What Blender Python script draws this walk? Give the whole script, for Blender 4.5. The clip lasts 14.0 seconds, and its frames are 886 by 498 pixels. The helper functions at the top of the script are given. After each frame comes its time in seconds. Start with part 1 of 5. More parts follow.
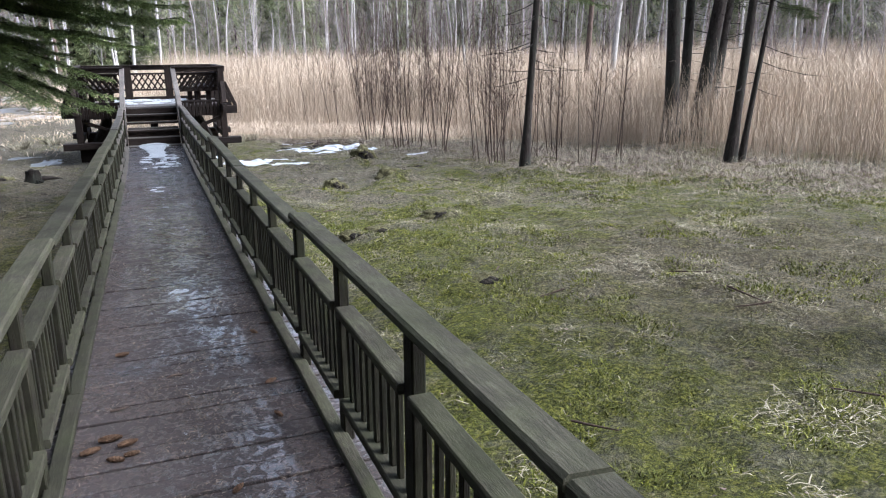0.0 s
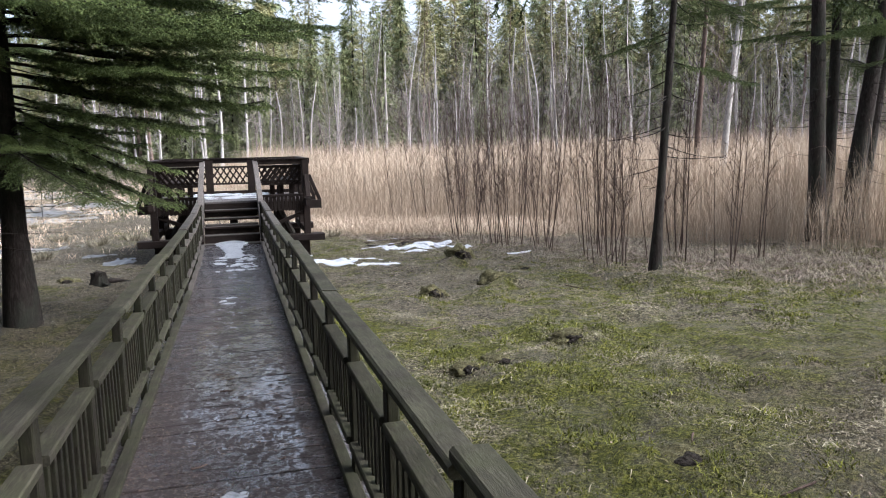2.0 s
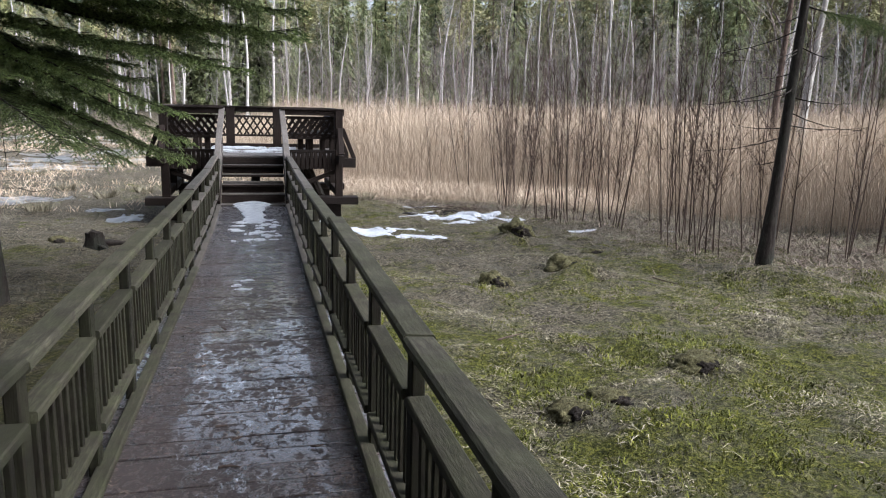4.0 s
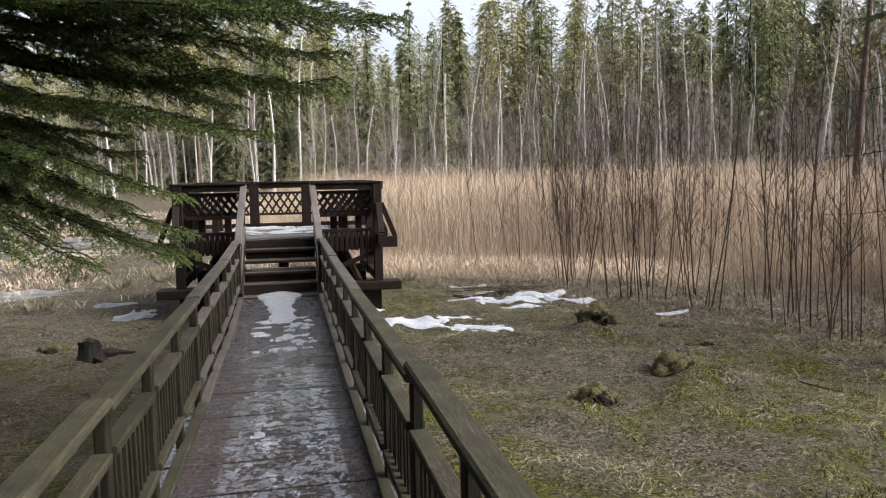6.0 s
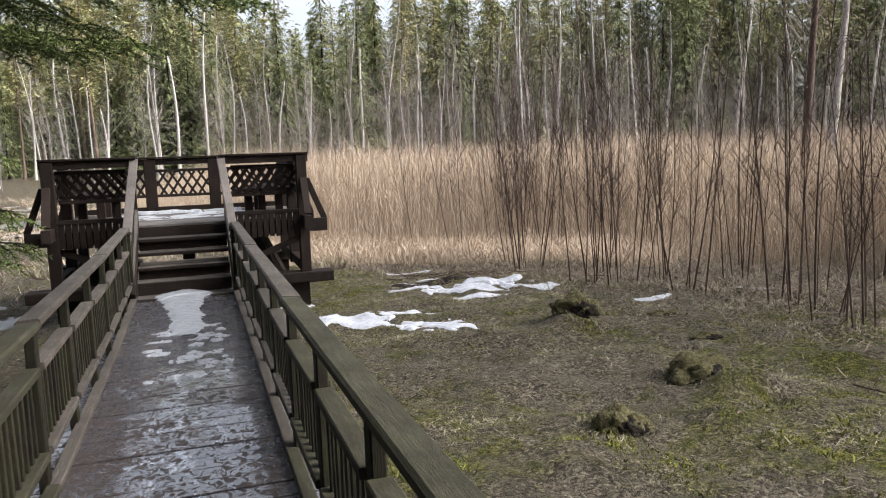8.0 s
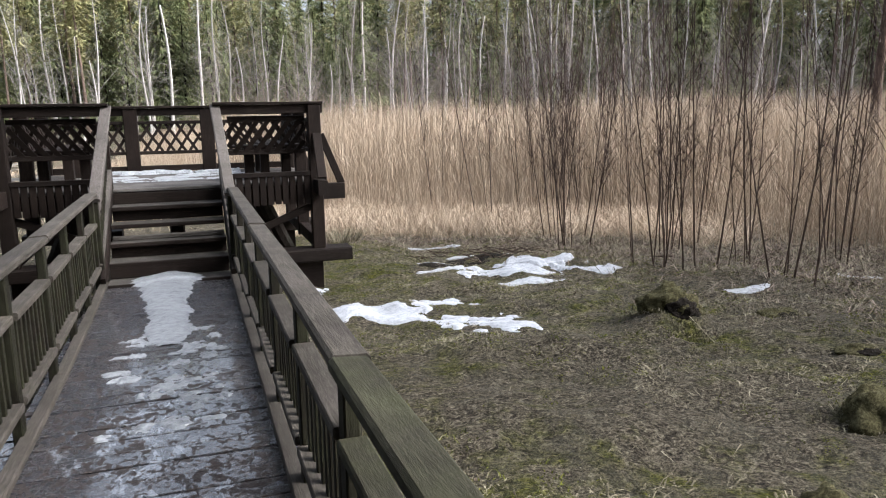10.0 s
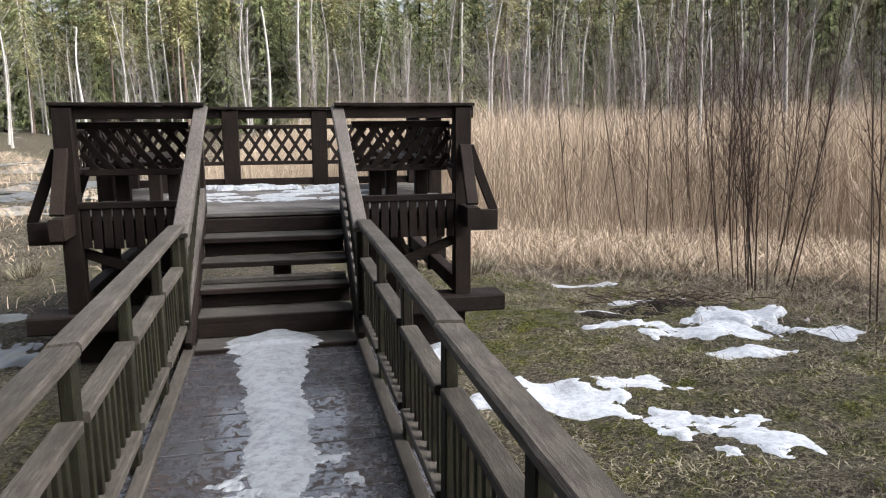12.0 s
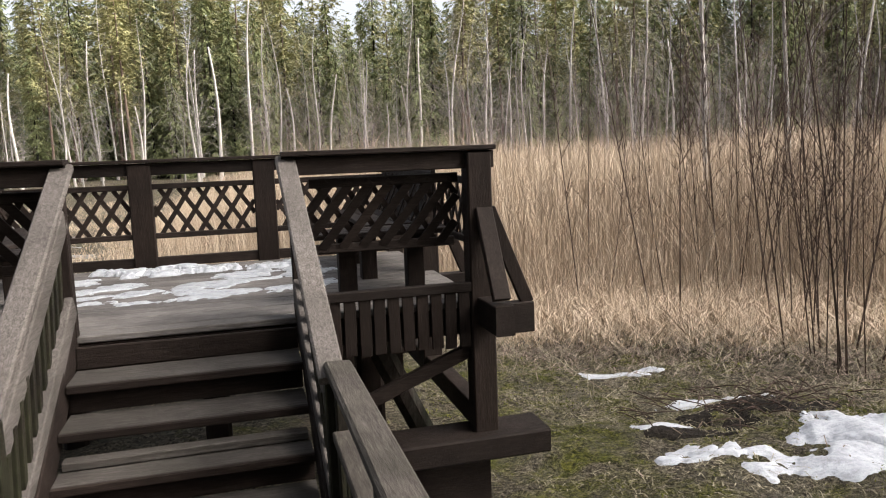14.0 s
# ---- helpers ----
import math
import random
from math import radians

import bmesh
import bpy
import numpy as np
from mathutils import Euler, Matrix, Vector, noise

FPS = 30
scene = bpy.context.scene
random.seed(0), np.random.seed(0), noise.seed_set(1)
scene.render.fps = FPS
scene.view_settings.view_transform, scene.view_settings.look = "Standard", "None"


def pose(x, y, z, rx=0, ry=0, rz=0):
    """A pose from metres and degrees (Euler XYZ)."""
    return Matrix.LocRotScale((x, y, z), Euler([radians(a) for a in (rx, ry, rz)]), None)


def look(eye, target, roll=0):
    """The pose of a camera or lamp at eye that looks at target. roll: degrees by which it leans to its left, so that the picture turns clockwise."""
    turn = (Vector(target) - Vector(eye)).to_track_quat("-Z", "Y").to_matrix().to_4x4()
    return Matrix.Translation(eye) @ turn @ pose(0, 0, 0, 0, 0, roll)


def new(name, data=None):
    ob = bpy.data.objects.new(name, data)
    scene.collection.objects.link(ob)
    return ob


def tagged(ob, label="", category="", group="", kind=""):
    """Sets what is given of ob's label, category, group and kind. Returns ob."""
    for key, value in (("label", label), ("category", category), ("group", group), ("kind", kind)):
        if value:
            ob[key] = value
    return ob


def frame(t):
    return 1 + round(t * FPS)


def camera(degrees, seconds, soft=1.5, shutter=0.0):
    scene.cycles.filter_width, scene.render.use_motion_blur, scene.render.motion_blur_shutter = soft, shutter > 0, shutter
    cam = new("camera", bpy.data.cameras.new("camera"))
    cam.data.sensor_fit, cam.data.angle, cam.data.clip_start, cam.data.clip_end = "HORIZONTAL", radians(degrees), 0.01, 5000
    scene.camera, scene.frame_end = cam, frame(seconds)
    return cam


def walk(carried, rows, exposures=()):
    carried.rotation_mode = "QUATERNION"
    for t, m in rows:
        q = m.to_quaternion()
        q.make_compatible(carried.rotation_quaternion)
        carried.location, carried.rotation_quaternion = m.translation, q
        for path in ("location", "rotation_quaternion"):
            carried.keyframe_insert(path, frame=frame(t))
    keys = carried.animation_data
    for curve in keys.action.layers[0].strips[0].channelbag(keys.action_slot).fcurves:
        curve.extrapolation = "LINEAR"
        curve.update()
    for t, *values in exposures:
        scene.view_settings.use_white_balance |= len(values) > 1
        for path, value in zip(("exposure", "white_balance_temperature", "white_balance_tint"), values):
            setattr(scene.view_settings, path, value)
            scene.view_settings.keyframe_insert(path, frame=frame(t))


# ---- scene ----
cam = camera(61.7, 14.0, soft=1.1)
PATH = [
    (0, (0.114, 1.245, 2.751), (0.818, 3.056, 2.223), -0.4),
    (0.5, (0.22, 1.79, 2.757), (0.849, 3.645, 2.298), -0),
    (1, (0.269, 2.347, 2.752), (0.745, 4.27, 2.418), -0.6),
    (1.5, (0.247, 3.006, 2.647), (0.757, 4.933, 2.418), 2.1),
    (2, (0.291, 3.623, 2.636), (0.822, 5.538, 2.350), -1.1),
    (2.2, (0.284, 3.854, 2.665), (0.778, 5.778, 2.373), -2.1),
    (4.3, (0.33, 6.38, 2.476), (0.805, 8.294, 2.086), 1.7),
    (4.5, (0.353, 6.652, 2.491), (0.82, 8.573, 2.132), -0.2),
    (5, (0.341, 7.291, 2.477), (0.88, 9.205, 2.206), -0.7),
    (5.5, (0.345, 7.839, 2.487), (0.812, 9.778, 2.280), -0.1),
    (6, (0.313, 8.314, 2.471), (0.721, 10.267, 2.264), -0.9),
    (6.5, (0.286, 8.733, 2.410), (0.709, 10.684, 2.225), 0.5),
    (7, (0.328, 9.307, 2.320), (0.725, 11.257, 2.059), -0.6),
    (7.5, (0.318, 9.864, 2.319), (0.919, 11.757, 2.027), 0.2),
    (7.7, (0.341, 10.082, 2.307), (0.943, 11.979, 2.048), -1.4),
    (9.8, (0.495, 12.293, 2.155), (1.201, 14.141, 1.812), -0.6),
    (10, (0.466, 12.539, 2.167), (1.092, 14.413, 1.803), -0.9),
    (10.5, (0.428, 13.129, 2.213), (0.819, 15.075, 1.906), 0.4),
    (11, (0.329, 13.742, 2.203), (0.665, 15.696, 1.879), 1.5),
    (11.5, (0.319, 14.365, 2.196), (0.732, 16.299, 1.839), 0.6),
    (12, (0.275, 15.01, 2.190), (0.685, 16.946, 1.839), -0.2),
    (12.5, (0.304, 15.633, 2.220), (0.779, 17.554, 1.873), 0.6),
    (13, (0.337, 16.295, 2.262), (0.701, 18.255, 2.041), 0.4),
    (13.5, (0.4, 16.892, 2.288), (0.872, 18.831, 2.091), 0.6),
    (14, (0.5, 17.52, 2.286), (1.017, 19.442, 2.028), -2.2),
]
EXPOSURES = [(0.0, 1.92, 5400, 11), (1.5, 1.62, 5650, 12), (2.2, 1.68, 5700, 12), (4.5, 1.49, 5700, 10), (6.0, 1.35, 6250, 12), (7.5, 1.42, 6250, 12), (10.0, 1.5, 6000, 10), (12.0, 1.5, 6100, 10), (14.0, 1.44, 6550, 11)]
walk(cam, [(t, look(eye, target, roll)) for t, eye, target, roll in PATH], EXPOSURES)

# ---- light ----
world = bpy.data.worlds.new("overcast_sky")
scene.world = world
world.use_nodes = True
wn = world.node_tree.nodes
sky = wn.new("ShaderNodeTexSky")
sky.sky_type = "NISHITA"
sky.sun_disc = False
sky.sun_elevation = radians(38)
sky.sun_rotation = radians(118)
sky.air_density, sky.dust_density, sky.ozone_density = 1.0, 6.0, 1.0
soft_sky = wn.new("ShaderNodeHueSaturation")
soft_sky.inputs["Saturation"].default_value = 0.35
world.node_tree.links.new(sky.outputs["Color"], soft_sky.inputs["Color"])
world.node_tree.links.new(soft_sky.outputs["Color"], wn["Background"].inputs["Color"])
wn["Background"].inputs["Strength"].default_value = 0.15
sun = new("sun", bpy.data.lights.new("sun", "SUN"))
sun.data.energy, sun.data.angle, sun.data.color = 1.9, radians(30), (1.0, 0.96, 0.9)
sun.matrix_world = look((10, -5.5, 12), (0, 0, 0))

# ---- materials ----


def material(name, rough=0.8, metal=0.0, spec=0.22):
    m = bpy.data.materials.new(name)
    m.use_nodes = True
    b = m.node_tree.nodes["Principled BSDF"]
    b.inputs["Roughness"].default_value = rough
    b.inputs["Metallic"].default_value = metal
    b.inputs["Specular IOR Level"].default_value = spec
    return m, m.node_tree, b


def node(tree, kind, **sockets):
    n = tree.nodes.new(kind)
    for key, value in sockets.items():
        n.inputs[key.replace("_", " ")].default_value = value
    return n


def coords(tree, scale=(1, 1, 1), world_space=False):
    """Object coordinates, scaled; or the place in the world."""
    if world_space:
        src = tree.nodes.new("ShaderNodeNewGeometry").outputs["Position"]
    else:
        src = tree.nodes.new("ShaderNodeTexCoord").outputs["Object"]
    mp = tree.nodes.new("ShaderNodeMapping")
    mp.inputs["Scale"].default_value = scale
    tree.links.new(src, mp.inputs["Vector"])
    return mp.outputs["Vector"]


def noise_out(tree, vec, scale, detail=5, rough=0.6, dist=0.0):
    n = node(tree, "ShaderNodeTexNoise", Scale=scale, Detail=detail, Roughness=rough, Distortion=dist)
    tree.links.new(vec, n.inputs["Vector"])
    return n.outputs["Fac"]


def ramp(tree, fac, stops):
    r = tree.nodes.new("ShaderNodeValToRGB")
    while len(r.color_ramp.elements) < len(stops):
        r.color_ramp.elements.new(0.5)
    for e, (p, c) in zip(r.color_ramp.elements, stops):
        e.position = p
        e.color = (*c, 1) if len(c) == 3 else c
    tree.links.new(fac, r.inputs["Fac"])
    return r.outputs["Color"]


def mix(tree, fac, a, b, how="MIX"):
    n = tree.nodes.new("ShaderNodeMix")
    n.data_type = "RGBA"
    n.blend_type = how
    for sock, v in ((n.inputs[0], fac), (n.inputs[6], a), (n.inputs[7], b)):
        if isinstance(v, (int, float)):
            sock.default_value = v
        elif isinstance(v, tuple):
            sock.default_value = (*v, 1)
        else:
            tree.links.new(v, sock)
    return n.outputs[2]


def maths(tree, op, a, b=0.0, clamp=False):
    n = tree.nodes.new("ShaderNodeMath")
    n.operation = op
    n.use_clamp = clamp
    for sock, v in ((n.inputs[0], a), (n.inputs[1], b)):
        if isinstance(v, (int, float)):
            sock.default_value = v
        else:
            tree.links.new(v, sock)
    return n.outputs[0]


def bump(tree, b, height, strength=0.4, distance=0.01):
    n = node(tree, "ShaderNodeBump", Strength=strength, Distance=distance)
    tree.links.new(height, n.inputs["Height"])
    tree.links.new(n.outputs["Normal"], b.inputs["Normal"])


def object_random(tree):
    return tree.nodes.new("ShaderNodeObjectInfo").outputs["Random"]


def island_random(tree):
    return tree.nodes.new("ShaderNodeNewGeometry").outputs["Random Per Island"]


def wood(name, dark, mid, light, grain=(1, 1, 1), green=0.0, rough=0.75, moss=(0.045, 0.05, 0.022)):
    """Weathered timber: grain along the stretched axis, stains, algae and bleached wear."""
    m, t, b = material(name, rough, 0, 0.1)
    v = coords(t, grain, world_space=True)
    g = noise_out(t, v, 9, 8, 0.7, 1.2)
    c = ramp(t, g, [(0.28, dark), (0.5, mid), (0.78, light)])
    w = coords(t, (1, 1, 1), world_space=True)
    stain = noise_out(t, w, 2.6, 6, 0.65)
    c = mix(t, ramp(t, stain, [(0.4, (0, 0, 0)), (0.7, (0.75, 0.75, 0.75))]), c, tuple(0.45 * x for x in mid))
    if green:
        al = noise_out(t, w, 5.5, 6, 0.7)
        c = mix(t, ramp(t, al, [(0.38, (0, 0, 0)), (0.72, (green, green, green))]), c, moss)
    var = maths(t, "MULTIPLY_ADD", object_random(t), 0.5)
    var.node.inputs[2].default_value = 0.75
    c = mix(t, 1.0, c, var, "MULTIPLY")
    specks = noise_out(t, w, 70, 3, 0.6)
    c = mix(t, ramp(t, specks, [(0.7, (0, 0, 0)), (0.8, (0.3, 0.3, 0.3))]), c, tuple(min(1, 1.6 * x) for x in light))
    t.links.new(c, b.inputs["Base Color"])
    fine = noise_out(t, v, 22, 6, 0.7, 0.6)
    bump(t, b, maths(t, "ADD", g, fine), 0.55, 0.006)
    t.links.new(maths(t, "MULTIPLY_ADD", stain, 0.35), b.inputs["Roughness"])
    b.inputs["Roughness"].links[0].from_node.inputs[2].default_value = rough - 0.2
    return m


ALONG_Y, ALONG_X, UPRIGHT = (9, 0.7, 9), (0.7, 9, 9), (9, 9, 0.7)
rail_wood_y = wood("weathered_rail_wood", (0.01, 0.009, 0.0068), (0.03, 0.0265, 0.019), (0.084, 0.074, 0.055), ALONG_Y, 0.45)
# posts and slats: rail wood darkened, the shade on uprights put into colour
rail_wood_shaded = wood("weathered_post_wood_shaded", (0.0045, 0.0035, 0.0026), (0.011, 0.0088, 0.0064), (0.026, 0.021, 0.0155), UPRIGHT, 0.3)
stain_x = wood("dark_stained_wood_x", (0.006, 0.004, 0.003), (0.014, 0.0095, 0.0075), (0.032, 0.024, 0.02), ALONG_X)
stain_y = wood("dark_stained_wood_y", (0.006, 0.004, 0.003), (0.014, 0.0095, 0.0075), (0.032, 0.024, 0.02), ALONG_Y)
stain_up = wood("dark_stained_wood_upright", (0.006, 0.004, 0.003), (0.013, 0.0085, 0.0065), (0.028, 0.02, 0.016), UPRIGHT)
tread_wood = wood("worn_tread_wood", (0.022, 0.019, 0.017), (0.056, 0.049, 0.044), (0.125, 0.112, 0.103), ALONG_X, 0.1)
floor_wood = wood("platform_floor_wood", (0.045, 0.04, 0.037), (0.1, 0.09, 0.084), (0.18, 0.166, 0.156), ALONG_X, 0.05)
stair_rail_wood = wood("grey_brown_stair_rail_wood", (0.03, 0.025, 0.022), (0.086, 0.075, 0.068), (0.18, 0.163, 0.15), ALONG_Y, 0.08)
grey_rail_wood = wood("grey_brown_rail_wood", (0.02, 0.017, 0.014), (0.06, 0.051, 0.044), (0.13, 0.115, 0.1), ALONG_Y, 0.15)


def wet_planks():
    """Dark wet deck with a litter of brown needles and slick icy patches."""
    m, t, b = material("wet_deck_planks", 0.5, 0, 0.6)
    v = coords(t, ALONG_X, world_space=True)
    w = coords(t, (1, 1, 1), world_space=True)
    g = noise_out(t, v, 7, 8, 0.7, 1.0)
    c = ramp(t, g, [(0.3, (0.014, 0.0135, 0.0145)), (0.55, (0.05, 0.049, 0.055)), (0.8, (0.16, 0.16, 0.175))])
    litter = noise_out(t, coords(t, (1, 1.2, 1), world_space=True), 34, 4, 0.75, 0.8)
    zone = noise_out(t, w, 1.3, 4, 0.6)
    near = node(t, "ShaderNodeMapRange", From_Min=19.0, From_Max=1.0, To_Min=-0.09, To_Max=0.24)
    sep = t.nodes.new("ShaderNodeSeparateXYZ")
    t.links.new(w, sep.inputs[0])
    t.links.new(sep.outputs["Y"], near.inputs["Value"])
    much = maths(t, "ADD", maths(t, "ADD", litter, near.outputs[0]), maths(t, "MULTIPLY", maths(t, "SUBTRACT", zone, 0.5), 0.7))
    lit = ramp(t, much, [(0.5, (0, 0, 0)), (0.6, (1, 1, 1))])
    red = ramp(t, noise_out(t, w, 60, 3), [(0.35, (0.01, 0.0065, 0.0055)), (0.55, (0.04, 0.024, 0.019)), (0.75, (0.13, 0.085, 0.064))])
    c = mix(t, lit, c, red)
    # thin frosted ice patches broken along the planks, sky sheen put into their colour
    p = noise_out(t, coords(t, (1.5, 0.75, 1), world_space=True), 5.0, 10, 0.8, 0.4)
    mid = node(t, "ShaderNodeMapRange", From_Min=0.0, From_Max=0.55, To_Min=0.03, To_Max=-0.07)
    t.links.new(maths(t, "ABSOLUTE", maths(t, "SUBTRACT", sep.outputs["X"], 0.17)), mid.inputs["Value"])
    dry_end = node(t, "ShaderNodeMapRange", From_Min=16.8, From_Max=18.2, To_Min=0.0, To_Max=0.2)
    t.links.new(sep.outputs["Y"], dry_end.inputs["Value"])
    ice = ramp(t, maths(t, "SUBTRACT", maths(t, "ADD", p, mid.outputs[0]), maths(t, "ADD", maths(t, "MULTIPLY", near.outputs[0], 0.4), dry_end.outputs[0])), [(0.535, (0, 0, 0)), (0.575, (1, 1, 1))])
    c = mix(t, maths(t, "MULTIPLY", ice, 0.6), c, (0.33, 0.355, 0.4))
    rr = maths(t, "SUBTRACT", maths(t, "ADD", maths(t, "MULTIPLY", lit, 0.35), 0.24), maths(t, "MULTIPLY", ice, 0.1), True)
    # crumbs of dark bark pressed flat, longest across the walk
    crumb = noise_out(t, coords(t, (1.1, 0.8, 1), world_space=True), 19, 4, 0.65, 1.0)
    heap = noise_out(t, w, 2.3, 4, 0.65)
    fleck = ramp(t, maths(t, "ADD", crumb, maths(t, "ADD", maths(t, "MULTIPLY", maths(t, "SUBTRACT", heap, 0.5), 0.45), maths(t, "MULTIPLY", near.outputs[0], 0.25))), [(0.505, (0, 0, 0)), (0.535, (1, 1, 1))])
    c = mix(t, fleck, c, ramp(t, noise_out(t, w, 90, 2), [(0.35, (0.008, 0.005, 0.0045)), (0.7, (0.04, 0.026, 0.021))]))
    t.links.new(c, b.inputs["Base Color"])
    t.links.new(maths(t, "ADD", rr, maths(t, "MULTIPLY", fleck, 0.5), True), b.inputs["Roughness"])
    # a film of meltwater between the crumbs
    t.links.new(maths(t, "SUBTRACT", 1.0, fleck), b.inputs["Coat Weight"])
    b.inputs["Coat Roughness"].default_value = 0.1
    b.inputs["Coat IOR"].default_value = 1.5
    bump(t, b, maths(t, "ADD", maths(t, "ADD", maths(t, "MULTIPLY", litter, 0.8), maths(t, "MULTIPLY", g, 0.6)), maths(t, "MULTIPLY", fleck, 0.5)), 0.7, 0.007)
    return m


deck_mat = wet_planks()


def bark(name, a, b_, c_, vertical=3.0, lichen=None):
    m, t, b = material(name, 0.95, 0, 0.06)
    v = coords(t, (vertical, vertical, 0.7))
    g = noise_out(t, v, 9, 7, 0.72, 0.8)
    c = ramp(t, g, [(0.3, a), (0.52, b_), (0.75, c_)])
    if lichen:
        n = noise_out(t, coords(t, (1, 1, 0.6)), 2.2, 6, 0.7)
        c = mix(t, ramp(t, n, [(0.45, (0, 0, 0)), (0.65, (0.8, 0.8, 0.8))]), c, lichen)
    var = maths(t, "MULTIPLY_ADD", object_random(t), 0.5)
    var.node.inputs[2].default_value = 0.75
    c = mix(t, 1.0, c, var, "MULTIPLY")
    t.links.new(c, b.inputs["Base Color"])
    bump(t, b, g, 0.8, 0.02)
    return m


spruce_bark = bark("spruce_bark", (0.008, 0.006, 0.005), (0.022, 0.0175, 0.015), (0.05, 0.042, 0.037), 3, (0.024, 0.026, 0.02))
pine_bark = bark("pine_bark", (0.07, 0.055, 0.045), (0.16, 0.115, 0.09), (0.26, 0.19, 0.15), 2.5)
pale_bark = bark("pale_birch_bark", (0.17, 0.15, 0.135), (0.41, 0.375, 0.345), (0.6, 0.56, 0.52), 2, (0.3, 0.28, 0.25))
thicket_bark = bark("brown_grey_thicket_bark", (0.1, 0.08, 0.07), (0.2, 0.165, 0.15), (0.32, 0.275, 0.25), 2)
grey_bark = bark("grey_alder_bark", (0.1, 0.09, 0.08), (0.25, 0.23, 0.21), (0.42, 0.39, 0.36), 2)
shoot_bark = bark("brown_shoot_bark", (0.026, 0.018, 0.0145), (0.066, 0.047, 0.038), (0.14, 0.104, 0.086), 2)


def leafy(name, a, b_, c_, rough=0.7):
    m, t, b = material(name, rough, 0, 0.12)
    n = noise_out(t, coords(t), 1.1, 4, 0.6)
    f = maths(t, "ADD", maths(t, "MULTIPLY", island_random(t), 0.6), maths(t, "MULTIPLY", n, 0.45))
    c = ramp(t, f, [(0.2, a), (0.5, b_), (0.85, c_)])
    var = maths(t, "MULTIPLY_ADD", object_random(t), 0.55)
    var.node.inputs[2].default_value = 0.72
    t.links.new(mix(t, 1.0, c, var, "MULTIPLY"), b.inputs["Base Color"])
    return m


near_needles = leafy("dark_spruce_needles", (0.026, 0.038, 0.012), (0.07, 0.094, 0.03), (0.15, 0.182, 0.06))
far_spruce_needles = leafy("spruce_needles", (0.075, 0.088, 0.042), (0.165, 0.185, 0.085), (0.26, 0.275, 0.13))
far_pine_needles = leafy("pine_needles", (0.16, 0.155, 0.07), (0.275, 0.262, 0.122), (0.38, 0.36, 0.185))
straw = leafy("straw_reed", (0.3, 0.222, 0.15), (0.455, 0.352, 0.252), (0.62, 0.508, 0.385))


def turf(name, a, b_, c_):
    """Low growth whose colour changes from clump to clump as well as from blade to blade."""
    m, t, b = material(name, 0.8, 0, 0.1)
    w = coords(t, (1, 1, 0.3), world_space=True)
    n = noise_out(t, w, 6.5, 7, 0.72, 1.4)
    big = noise_out(t, w, 1.3, 4, 0.6)
    f = maths(t, "ADD", maths(t, "MULTIPLY", island_random(t), 0.3), maths(t, "ADD", maths(t, "MULTIPLY", n, 1.25), maths(t, "MULTIPLY", big, 0.5)))
    f = maths(t, "SUBTRACT", f, 0.52)
    t.links.new(ramp(t, f, [(0.22, a), (0.5, b_), (0.82, c_)]), b.inputs["Base Color"])
    return m


dry_grass = turf("dry_grass", (0.035, 0.028, 0.018), (0.16, 0.14, 0.094), (0.36, 0.32, 0.228))
green_grass = turf("mossy_grass", (0.012, 0.014, 0.003), (0.068, 0.073, 0.012), (0.21, 0.21, 0.036))
dead_leaf = leafy("dead_leaves", (0.035, 0.026, 0.02), (0.12, 0.088, 0.066), (0.27, 0.215, 0.17))


